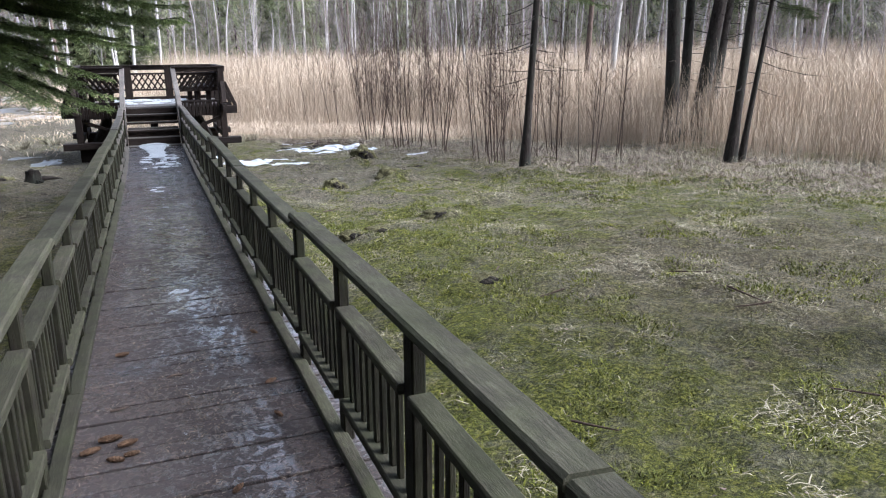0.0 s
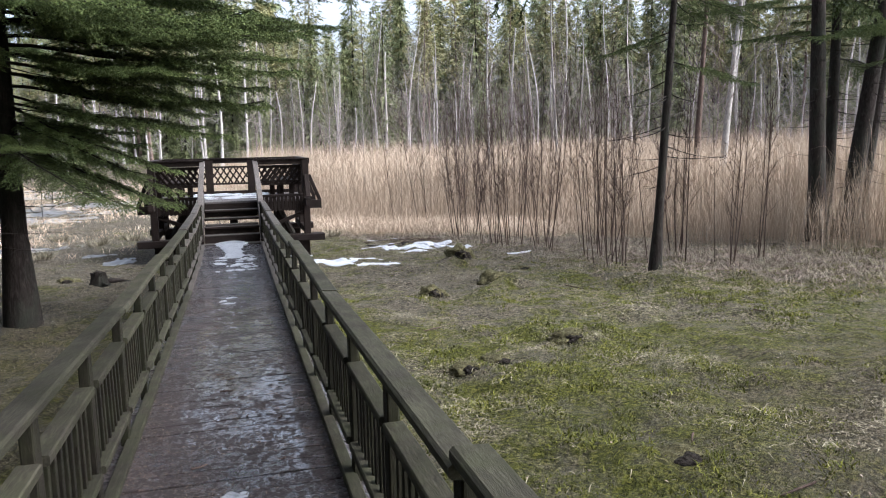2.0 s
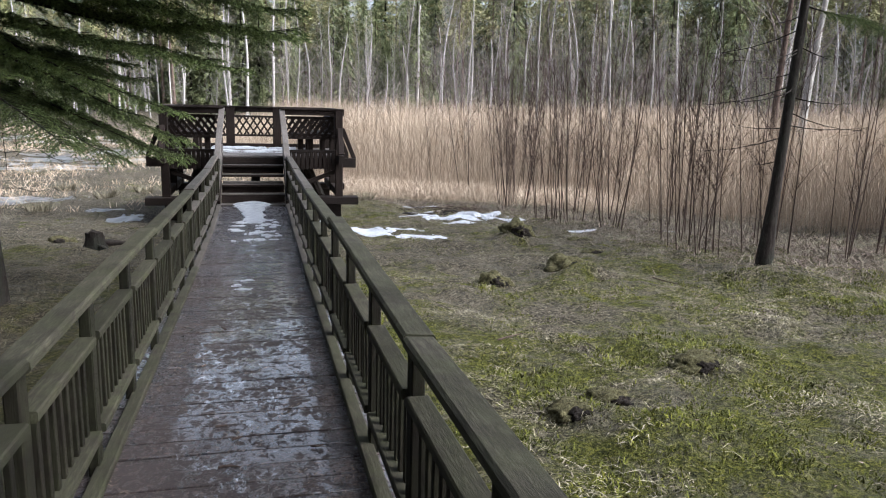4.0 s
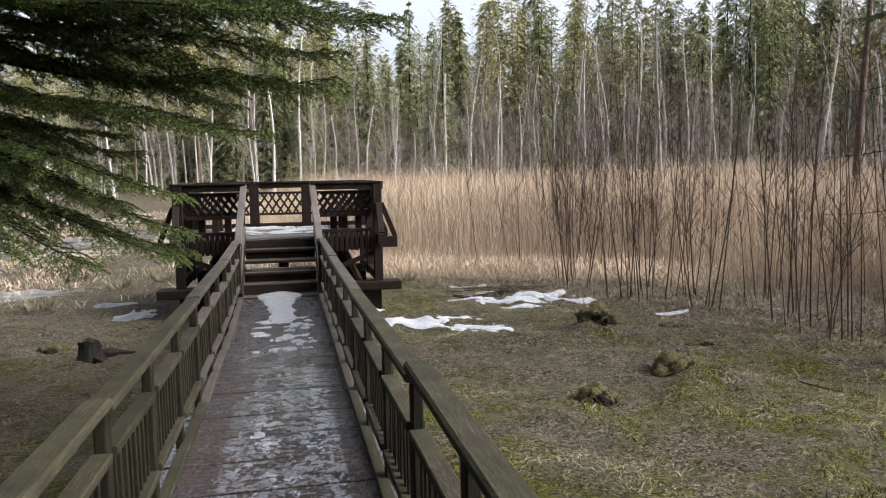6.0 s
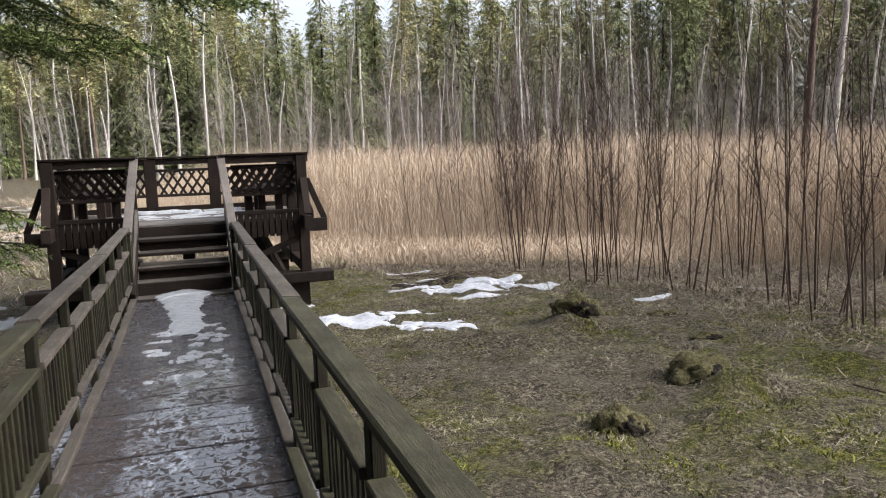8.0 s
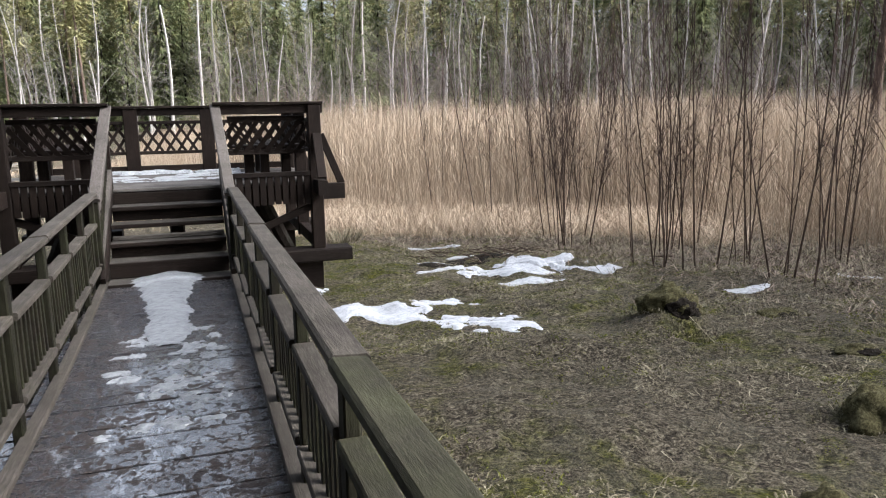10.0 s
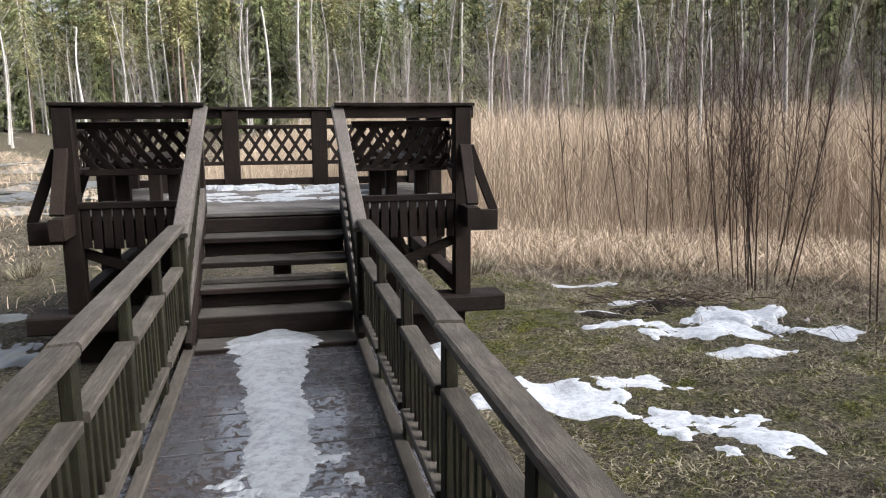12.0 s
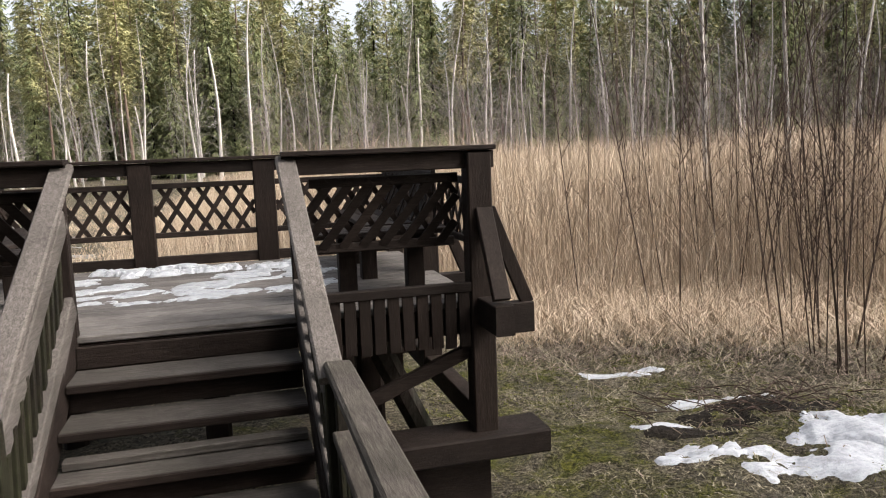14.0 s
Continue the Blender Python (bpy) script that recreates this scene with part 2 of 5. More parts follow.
def ground_material():
    m, t, b = material("marsh_ground", 0.92, 0, 0.12)
    w = coords(t, (1, 1, 0.3), world_space=True)
    sep = t.nodes.new("ShaderNodeSeparateXYZ")
    t.links.new(w, sep.inputs[0])
    fine = noise_out(t, w, 17, 8, 0.8, 1.6)
    mid = noise_out(t, w, 3.1, 6, 0.68, 0.4)
    big = noise_out(t, w, 0.45, 4, 0.6)
    litter = ramp(t, fine, [(0.36, (0.007, 0.0055, 0.004)), (0.46, (0.045, 0.036, 0.026)), (0.55, (0.155, 0.132, 0.095)), (0.66, (0.38, 0.335, 0.255))])
    moss = ramp(t, fine, [(0.36, (0.008, 0.01, 0.003)), (0.48, (0.05, 0.054, 0.009)), (0.64, (0.19, 0.186, 0.032))])
    grit = noise_out(t, w, 48, 5, 0.8, 1.0)
    mud = ramp(t, maths(t, "ADD", maths(t, "MULTIPLY", fine, 0.5), maths(t, "MULTIPLY", grit, 0.5)), [(0.36, (0.012, 0.01, 0.007)), (0.48, (0.06, 0.052, 0.036)), (0.6, (0.16, 0.142, 0.098))])
    # moss thrives on the drier bank near the start of the walk
    bank = node(t, "ShaderNodeMapRange", From_Min=3.0, From_Max=22.0, To_Min=0.15, To_Max=-0.08)
    t.links.new(sep.outputs["Y"], bank.inputs["Value"])
    wet_green = node(t, "ShaderNodeMapRange", From_Min=0.5, From_Max=4.0, To_Min=0.12, To_Max=0.0)
    away = t.nodes.new("ShaderNodeVectorMath")
    away.operation = "DISTANCE"
    away.inputs[1].default_value = (3.4, 23.0, 0.0)
    t.links.new(w, away.inputs[0])
    t.links.new(away.outputs["Value"], wet_green.inputs["Value"])
    green = maths(t, "ADD", maths(t, "ADD", maths(t, "MULTIPLY", mid, 0.6), maths(t, "MULTIPLY", big, 0.5)), maths(t, "ADD", bank.outputs[0], maths(t, "ADD", wet_green.outputs[0], 0.03)))
    c = mix(t, ramp(t, green, [(0.54, (0, 0, 0)), (0.66, (1, 1, 1))]), litter, moss)
    # brown needle litter west of the walk, darkened for the spruces' shade
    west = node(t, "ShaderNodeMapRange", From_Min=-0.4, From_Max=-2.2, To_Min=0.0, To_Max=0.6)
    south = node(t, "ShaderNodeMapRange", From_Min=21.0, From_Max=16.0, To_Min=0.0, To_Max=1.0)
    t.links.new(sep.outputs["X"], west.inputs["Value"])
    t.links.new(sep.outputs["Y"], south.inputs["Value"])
    duff_and_shade = ramp(t, fine, [(0.34, (0.012, 0.009, 0.006)), (0.5, (0.062, 0.05, 0.03)), (0.68, (0.2, 0.165, 0.1))])
    c = mix(t, maths(t, "MULTIPLY", west.outputs[0], south.outputs[0]), c, duff_and_shade)
    wet = noise_out(t, w, 1.7, 5, 0.66)
    wetness = ramp(t, maths(t, "ADD", maths(t, "MULTIPLY", wet, 0.6), maths(t, "MULTIPLY", noise_out(t, w, 5.5, 5, 0.7, 0.6), 0.4)), [(0.48, (0, 0, 0)), (0.6, (0.75, 0.75, 0.75))])
    c = mix(t, wetness, c, mud)
    c = mix(t, 1.0, c, ramp(t, grit, [(0.36, (0.5, 0.5, 0.5)), (0.5, (1, 1, 1)), (0.64, (1.0, 1.0, 1.0))]), "MULTIPLY")
    t.links.new(c, b.inputs["Base Color"])
    t.links.new(maths(t, "SUBTRACT", 0.95, maths(t, "MULTIPLY", wetness, 0.35)), b.inputs["Roughness"])
    # bare brown earth and old leaves under the trees at the reed margin
    brown = node(t, "ShaderNodeMapRange", From_Min=4.2, From_Max=2.0, To_Min=0.0, To_Max=0.85)
    spot = t.nodes.new("ShaderNodeVectorMath")
    spot.operation = "DISTANCE"
    spot.inputs[1].default_value = BROWN_SPOT
    t.links.new(w, spot.inputs[0])
    t.links.new(maths(t, "ADD", spot.outputs["Value"], maths(t, "MULTIPLY", maths(t, "SUBTRACT", mid, 0.5), 5.0)), brown.inputs["Value"])
    c = mix(t, brown.outputs[0], c, duff_and_shade)
    # moss hollows coloured dark for earth and shade; pale straw lying on the moss
    knot = noise_out(t, w, 7.5, 7, 0.75, 2.2)
    c = mix(t, ramp(t, knot, [(0.34, (0.8, 0.8, 0.8)), (0.43, (0, 0, 0))]), c, (0.02, 0.018, 0.01))
    c = mix(t, ramp(t, knot, [(0.58, (0, 0, 0)), (0.66, (0.4, 0.4, 0.4))]), c, (0.24, 0.215, 0.14))
    t.links.new(c, b.inputs["Base Color"])
    bump(t, b, maths(t, "ADD", maths(t, "ADD", fine, mid), maths(t, "MULTIPLY", knot, 1.2)), 1.0, 0.09)
    return m


BROWN_SPOT = (7.0, 6.8, 0.13)
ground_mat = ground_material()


def lumpy(name, a, b_, c_):
    m, t, b = material(name, 0.95, 0, 0.08)
    w = coords(t, (1, 1, 1), world_space=True)
    n = noise_out(t, w, 30, 7, 0.78, 0.8)
    t.links.new(ramp(t, n, [(0.35, a), (0.5, b_), (0.68, c_)]), b.inputs["Base Color"])
    bump(t, b, n, 1.0, 0.03)
    return m


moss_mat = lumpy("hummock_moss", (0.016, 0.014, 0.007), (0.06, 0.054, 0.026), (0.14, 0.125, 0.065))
earth_shade_mat = lumpy("dark_earth_and_shade", (0.004, 0.003, 0.0025), (0.014, 0.011, 0.009), (0.04, 0.033, 0.026))


def snow_material(name, base, grit, rough):
    m, t, b = material(name, rough, 0, 0.4)
    w = coords(t, (1, 1, 1), world_space=True)
    n = noise_out(t, w, 18, 6, 0.7)
    c = ramp(t, n, [(0.3, grit), (0.55, base), (0.8, tuple(min(0.95, 1.08 * x) for x in base))])
    sp = noise_out(t, w, 75, 3, 0.6)
    c = mix(t, ramp(t, sp, [(0.68, (0, 0, 0)), (0.74, (0.7, 0.7, 0.7))]), c, (0.1, 0.08, 0.06))
    t.links.new(c, b.inputs["Base Color"])
    b.inputs["Subsurface Weight"].default_value = 0.15
    b.inputs["Subsurface Radius"].default_value = (0.05, 0.05, 0.06)
    bump(t, b, n, 0.6, 0.02)
    return m


snow_mat = snow_material("old_granular_snow", (0.35, 0.362, 0.385), (0.2, 0.208, 0.222), 0.75)
ice_mat = snow_material("frosted_grey_ice", (0.29, 0.3, 0.315), (0.11, 0.115, 0.122), 0.32)


def water_material():
    m, t, b = material("marsh_meltwater", 0.3, 0, 0.5)
    w = coords(t, (1, 1, 1), world_space=True)
    n = noise_out(t, w, 0.8, 5, 0.6)
    t.links.new(ramp(t, n, [(0.4, (0.03, 0.027, 0.022)), (0.66, (0.12, 0.122, 0.124))]), b.inputs["Base Color"])
    bump(t, b, noise_out(t, w, 9, 3), 0.1, 0.01)
    return m


water_mat = water_material()

# ---- building helpers ----


def finish(name, bm, mat, parent=None, label="", smooth=False):
    me = bpy.data.meshes.new(name)
    bm.to_mesh(me)
    bm.free()
    me.materials.append(mat)
    if smooth:
        me.polygons.foreach_set("use_smooth", [True] * len(me.polygons))
    ob = new(name, me)
    if parent is not None:
        ob.parent = parent
    if label:
        ob["label"] = label
    return ob


def part(name, bm, mat, parent, label="", smooth=False):
    return finish(name, bm, mat, parent, label, smooth)


def shared(name, mesh, parent, m):
    ob = new(name, mesh)
    ob.parent = parent
    ob.matrix_basis = m
    return ob


def thing(name, at, label, category, group="", kind=""):
    ob = new(name)
    ob.matrix_basis = Matrix.Translation(at)
    ob.empty_display_size = 0.1
    return tagged(ob, label, category, group, kind)


def mesh_of(name, verts, faces, mat, smooth=False):
    me = bpy.data.meshes.new(name)
    me.from_pydata(verts, [], faces)
    me.materials.append(mat)
    if smooth:
        me.polygons.foreach_set("use_smooth", [True] * len(me.polygons))
    me.update()
    return me


def tri_mesh(name, verts, faces, mat):
    """A mesh from numpy arrays of places and triangles."""
    me = bpy.data.meshes.new(name)
    me.vertices.add(len(verts))
    me.vertices.foreach_set("co", np.asarray(verts, np.float32).ravel())
    f = np.asarray(faces, np.int32)
    me.loops.add(f.size)
    me.loops.foreach_set("vertex_index", f.ravel())
    me.polygons.add(len(f))
    me.polygons.foreach_set("loop_start", np.arange(len(f), dtype=np.int32) * 3)
    me.materials.append(mat)
    me.update(calc_edges=True)
    return me


def beam(bm, p, q, w, h, up=(0, 0, 1), ch=0.006, wobble=0.0):
    """A sawn timber from p to q: w wide, h high, its edges worn round."""
    p, q, up = Vector(p), Vector(q), Vector(up)
    d = (q - p).normalized()
    s = d.cross(up).normalized()
    u = s.cross(d).normalized()
    a, b = w / 2, h / 2
    prof = [(-a + ch, -b), (a - ch, -b), (a, -b + ch), (a, b - ch), (a - ch, b), (-a + ch, b), (-a, b - ch), (-a, -b + ch)]
    rings = []
    for e, sgn in ((p, 1), (q, -1)):
        jig = Vector((random.uniform(-1, 1), random.uniform(-1, 1), random.uniform(-1, 1))) * wobble
        rings.append([bm.verts.new(e + jig + s * x + u * y) for x, y in prof])
    for i in range(8):
        j = (i + 1) % 8
        bm.faces.new((rings[0][i], rings[0][j], rings[1][j], rings[1][i]))
    bm.faces.new(rings[0][::-1])
    bm.faces.new(rings[1])
    return bm


def timber(name, p, q, w, h, mat, parent, up=(0, 0, 1), label="", ch=0.006, wobble=0.0):
    bm = beam(bmesh.new(), p, q, w, h, up, ch, wobble)
    bmesh.ops.recalc_face_normals(bm, faces=bm.faces)
    return part(name, bm, mat, parent, label)


def tube(bm, pts, radii, sides=7):
    """A tapered limb through the points."""
    rings = []
    for i, (p, r) in enumerate(zip(pts, radii)):
        p = Vector(p)
        d = (Vector(pts[min(i + 1, len(pts) - 1)]) - Vector(pts[max(i - 1, 0)])).normalized()
        s = d.orthogonal().normalized() if abs(d.z) < 0.95 else Vector((1, 0, 0))
        s = (s - d * s.dot(d)).normalized()
        u = d.cross(s)
        rings.append([bm.verts.new(p + (s * math.cos(a) + u * math.sin(a)) * r) for a in (2 * math.pi * k / sides for k in range(sides))])
    for a, b in zip(rings, rings[1:]):
        for k in range(sides):
            j = (k + 1) % sides
            bm.faces.new((a[k], a[j], b[j], b[k]))
    bm.faces.new(rings[-1])
    return bm


LATTICE = np.random.default_rng(42).random((256, 256))


def vnoise(x, y, scale, shift=0.0):
    """Smooth value noise, 0 to 1."""
    u, v = np.asarray(x, float) / scale + 71.3 + shift, np.asarray(y, float) / scale + 37.7 - shift
    i, j = np.floor(u).astype(int), np.floor(v).astype(int)
    fu, fv = u - i, v - j
    fu, fv = fu * fu * (3 - 2 * fu), fv * fv * (3 - 2 * fv)
    a, b = LATTICE[i % 256, j % 256], LATTICE[(i + 1) % 256, j % 256]
    c, d = LATTICE[i % 256, (j + 1) % 256], LATTICE[(i + 1) % 256, (j + 1) % 256]
    return (a * (1 - fu) + b * fu) * (1 - fv) + (c * (1 - fu) + d * fu) * fv


def slope(y):
    """The bank falls gently towards the level marsh at the platform."""
    return 0.03 * (21.3 - np.clip(y, -8, 28))


def height(x, y):
    """The lie of the land: a gentle bank down to level marsh, with low unevenness."""
    x, y = np.asarray(x, float), np.asarray(y, float)
    h = 0.05 * np.sin(x * 0.55 + 1.3) * np.cos(y * 0.47) + 0.03 * np.sin(x * 1.7 + y * 1.1) * np.sin(y * 1.9 - x * 0.6)
    h = h + 0.015 * np.sin(x * 4.3 + 2.0 * np.sin(y * 2.1)) * np.sin(y * 5.1 + 1.4 * np.sin(x * 2.7))
    h = h + 0.006 * np.sin(x * 9.7 + y * 3.1 + 1.5 * np.sin(y * 3.3)) * np.cos(y * 11.3 - x * 2.2 + 1.5 * np.sin(x * 4.1))
    h = h + 0.07 * (vnoise(x, y, 0.6) - 0.5) + 0.085 * (vnoise(x, y, 0.3, 9.0) - 0.5)
    for mx, my, mr, mh in MOUNDS:
        d2 = ((x - mx) ** 2 + (y - my) ** 2) / mr ** 2
        h = h + mh * np.exp(-d2)
    far = np.clip((np.hypot(x, y - 10) - 42) / 26, 0, 1)
    return h + slope(y) + 1.25 * far ** 1.5


MOUNDS = [(4.7, 18.4, 0.35, 0.2), (4.75, 15.4, 0.32, 0.16), (4.1, 15.0, 0.22, 0.12), (4.3, 11.5, 0.4, 0.14), (3.0, 10.2, 0.3, 0.1),
          (5.6, 12.9, 0.35, 0.12), (7.3, 14.7, 0.8, 0.15), (-3.0, 14.4, 1.0, 0.14), (3.3, 21.6, 0.5, 0.1), (13.2, 16.8, 1.5, 0.2),
          (4.7, 18.0, 0.14, -0.24), (4.75, 15.1, 0.14, -0.2)]


def hz(x, y):
    return float(height(x, y))


# ---- ground ----
def spread(lo, hi, step, reach):
    """Grid lines: even from lo to hi, then ever wider out to the horizon."""
    mid = list(np.arange(lo, hi + step, step))
    left, right, d = [], [], step
    while d < reach:
        d *= 1.35
        left.append(lo - (d - step) * 3)
        right.append(hi + (d - step) * 3)
    return np.array(left[::-1] + mid + right)


def build_ground():
    xs, ys = spread(-7, 14, 0.1, 900), spread(-1, 32, 0.1, 900)
    gx, gy = np.meshgrid(xs, ys, indexing="ij")
    gz = height(gx, gy)
    verts = np.stack([gx, gy, gz], -1).reshape(-1, 3)
    n, k = len(xs), len(ys)
    i, j = np.meshgrid(np.arange(n - 1), np.arange(k - 1), indexing="ij")
    a = (i * k + j).ravel()
    faces = np.concatenate([np.stack([a, a + k, a + k + 1], -1), np.stack([a, a + k + 1, a + 1], -1)])
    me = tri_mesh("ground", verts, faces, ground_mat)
    me.polygons.foreach_set("use_smooth", [True] * len(me.polygons))
    tagged(new("ground", me), "damp marsh ground of moss, mud and dead grass", "ground", kind="structure")


build_ground()

# ---- boardwalk ----
CX, HALF = 0.165, 0.6
WX = 0.19
JOINTS = [-3.77, -0.72, 2.33, 5.38, 8.43, 11.44, 14.5, 17.55, 20.6]
# heights of the cap, over the line of the bank, at the two ends of each length, right and left
CAPS = {1: [(1.38, 1.38), (1.38, 1.38), (1.385, 1.38), (1.325, 1.3), (1.3, 1.355), (1.3, 1.295), (1.3, 1.345), (1.35, 1.41)],
        -1: [(1.36, 1.36), (1.36, 1.36), (1.365, 1.35), (1.33, 1.285), (1.28, 1.29), (1.265, 1.29), (1.3, 1.345), (1.35, 1.41)]}


def deck_z(y):
    return float(np.interp(y, [-4, 4, 9, 14.5, 17.5, 20.6], [0.46, 0.45, 0.40, 0.385, 0.42, 0.46]) + slope(y))


DECK = 0.43


def build_boardwalk():
    walkway = thing("boardwalk", (0, 0, 0), "wet dark plank boardwalk over marsh, strewn with needles and thin ice", "boardwalk", kind="structure")
    kinds = []
    for k in range(5):
        bm = bmesh.new()
        # a board of uneven width, its long edges chipped
        n = 7
        rows = []
        for i in range(n + 1):
            x = -0.72 + 1.44 * i / n
            j0, j1 = random.uniform(0, 0.004), random.uniform(0, 0.004)
            up = random.uniform(-0.0015, 0.0015)
            rows.append([bm.verts.new((x, y, z)) for y, z in ((-0.084 + j0, -0.03), (-0.084 + j0, -0.003), (-0.081 + j0, up), (0.081 - j1, up), (0.084 - j1, -0.003), (0.084 - j1, -0.03))])
        for p, q in zip(rows, rows[1:]):
            for i in range(5):
                bm.faces.new((p[i], q[i], q[i + 1], p[i + 1]))
        bm.faces.new(rows[0])
        bm.faces.new(rows[-1][::-1])
        bmesh.ops.recalc_face_normals(bm, faces=bm.faces)
        ob = finish("plank", bm, deck_mat)
        kinds.append(ob.data)
        bpy.data.objects.remove(ob)
    y = -4.2
    while y < 20.5:
        slope = math.degrees(math.atan(deck_z(y + 0.5) - deck_z(y - 0.5)))
        shared("plank", random.choice(kinds), walkway, pose(WX + random.uniform(-0.01, 0.01), y, deck_z(y) + random.uniform(-0.004, 0.004),
               slope + random.uniform(-0.35, 0.35), random.uniform(-0.2, 0.2), random.uniform(-0.3, 0.3)))
        y += 0.168 + random.choice((0.004, 0.005, 0.007, 0.009, 0.014))
    ys = JOINTS
    for y0, y1 in zip(ys, ys[1:]):
        for sx in (-1, 1):
            x = WX + sx * 0.62
            timber("joist", (x, y0, deck_z(y0) - 0.11), (x, y1, deck_z(y1) - 0.11), 0.06, 0.15, stain_y, walkway)
    for y in np.arange(-3.5, 20.6, 1.525):
        for sx in (-1, 1):
            x = WX + sx * 0.55
            timber("pile", (x, y, hz(x, y) - 0.3), (x, y, deck_z(y) - 0.04), 0.12, 0.12, stain_up, walkway, up=(0, 1, 0))
    return walkway


build_boardwalk()


def railing(sx, y0, y1, z0, z1):
    """One length of railing between two joints of its cap."""
    side = "the stairs" if y1 > 20 else "mossy marsh ground"
    x0 = WX + sx * 0.64
    r = thing("railing", (x0, y0, deck_z(y0)), f"weathered greenish timber railing with slats beside {side}", "railing", "railings along the boardwalk")
    L = y1 - y0
    board = rail_wood_y if y0 < 14 else grey_rail_wood
    turn = 0.0
    if y1 > 20:
        turn = math.degrees(math.atan2(0.052, L)) if sx < 0 else 0.0
    r.matrix_basis = pose(x0, y0, deck_z(y0), 0, 0, turn)

    def loc(dx, y, z):
        return (sx * dx, y - y0, z - deck_z(y0))
    timber("cap_rail", loc(0.012, y0 + 0.005, z0 - 0.022), loc(0.012, y1 - 0.005, z1 - 0.022), 0.118, 0.046, board, r, up=(sx * 0.06, 0, 1), ch=0.011, wobble=0.003)
    timber("curb", loc(-0.03, y0, deck_z(y0) + 0.024), loc(-0.03, y1 - 0.004, deck_z(y1) + 0.024), 0.075, 0.042, board, r, ch=0.007)
    step = (L - (0.09 if y1 > 20 else 0)) / 3
    ys = [y0 + 0.045 + step * k for k in range(4 if y1 > 20 else 3)]
    for y in ys:
        f = (y - y0) / L
        timber("post", loc(0.014, y, deck_z(y) - 0.14), loc(0.014, y, z0 + (z1 - z0) * f - 0.046), 0.05, 0.088, rail_wood_shaded, r, up=(0, 1, 0), wobble=0.002)
    ends = ys if y1 > 20 else ys + [y1 + 0.045]
    for a, b in zip(ends, ends[1:]):
        a, b = a + 0.046, b - 0.046
        za, zb = deck_z(a), deck_z(b)
        zm = 0.645 + random.uniform(-0.008, 0.008)
        timber("mid_rail", loc(0.012, a, za + zm), loc(0.012, b, zb + zm), 0.088, 0.042, board, r, wobble=0.003)
        timber("bottom_rail", loc(0.012, a, za + 0.2), loc(0.012, b, zb + 0.2), 0.088, 0.042, board, r, wobble=0.003)
        n = int((b - a) / 0.1)
        for i in range(n):
            y = a + (b - a) * (i + 0.5) / n
            z = deck_z(y)
            timber("slat", loc(0.022, y, z + 0.216), loc(0.022, y, z + zm - 0.016), 0.022, 0.038, rail_wood_shaded, r, up=(0, 1, 0), ch=0.003, wobble=0.003)


for sx in (-1, 1):
    for k, (a, b) in enumerate(zip(JOINTS, JOINTS[1:])):
        railing(sx, a, b, CAPS[sx][k][0] + slope(a), CAPS[sx][k][1] + slope(b))

# ---- platform ----
FRONT, BACK, LEFT, RIGHT, FLOOR, TOP = 22.0, 24.75, -1.65, 2.02, 1.34, 2.31


def stairs():
    s = thing("stairs", (CX, 20.6, DECK), "dark wooden open stairs with worn grey tread edges", "stairs")
    levels = [1.17, 1.0, 0.83, 0.66, 0.495]
    ys = [21.6, 21.36, 21.12, 20.88, 20.56]

    def loc(x, y, z):
        return (x - CX, y - 20.6, z - DECK)
    for k, (z, y) in enumerate(zip(levels, ys)):
        timber("tread", loc(CX - 0.6, y + 0.15, z - 0.02), loc(CX + 0.6, y + 0.15, z - 0.02), 0.30, 0.04, tread_wood, s, ch=0.008, wobble=0.003)
        timber("nosing", loc(CX - 0.6, y - 0.006, z - 0.024), loc(CX + 0.6, y - 0.006, z - 0.024), 0.024, 0.044, stain_x, s, ch=0.006, wobble=0.002)
        if k != 2:
            timber("riser", loc(CX - 0.6, y + 0.315, z + 0.063), loc(CX + 0.6, y + 0.315, z + 0.063), 0.025, 0.125, stain_x, s)
    timber("broken_board", loc(CX - 0.59, 21.33, 0.85), loc(CX + 0.59, 21.33, 0.862), 0.08, 0.045, tread_wood, s, label="split reddish-brown board left on a tread", wobble=0.01)
    for sx in (-1, 1):
        x = CX + sx * 0.628
        timber("stringer", loc(x, 20.5, 0.5), loc(x, 22.0, 1.36), 0.045, 0.2, stain_y, s)


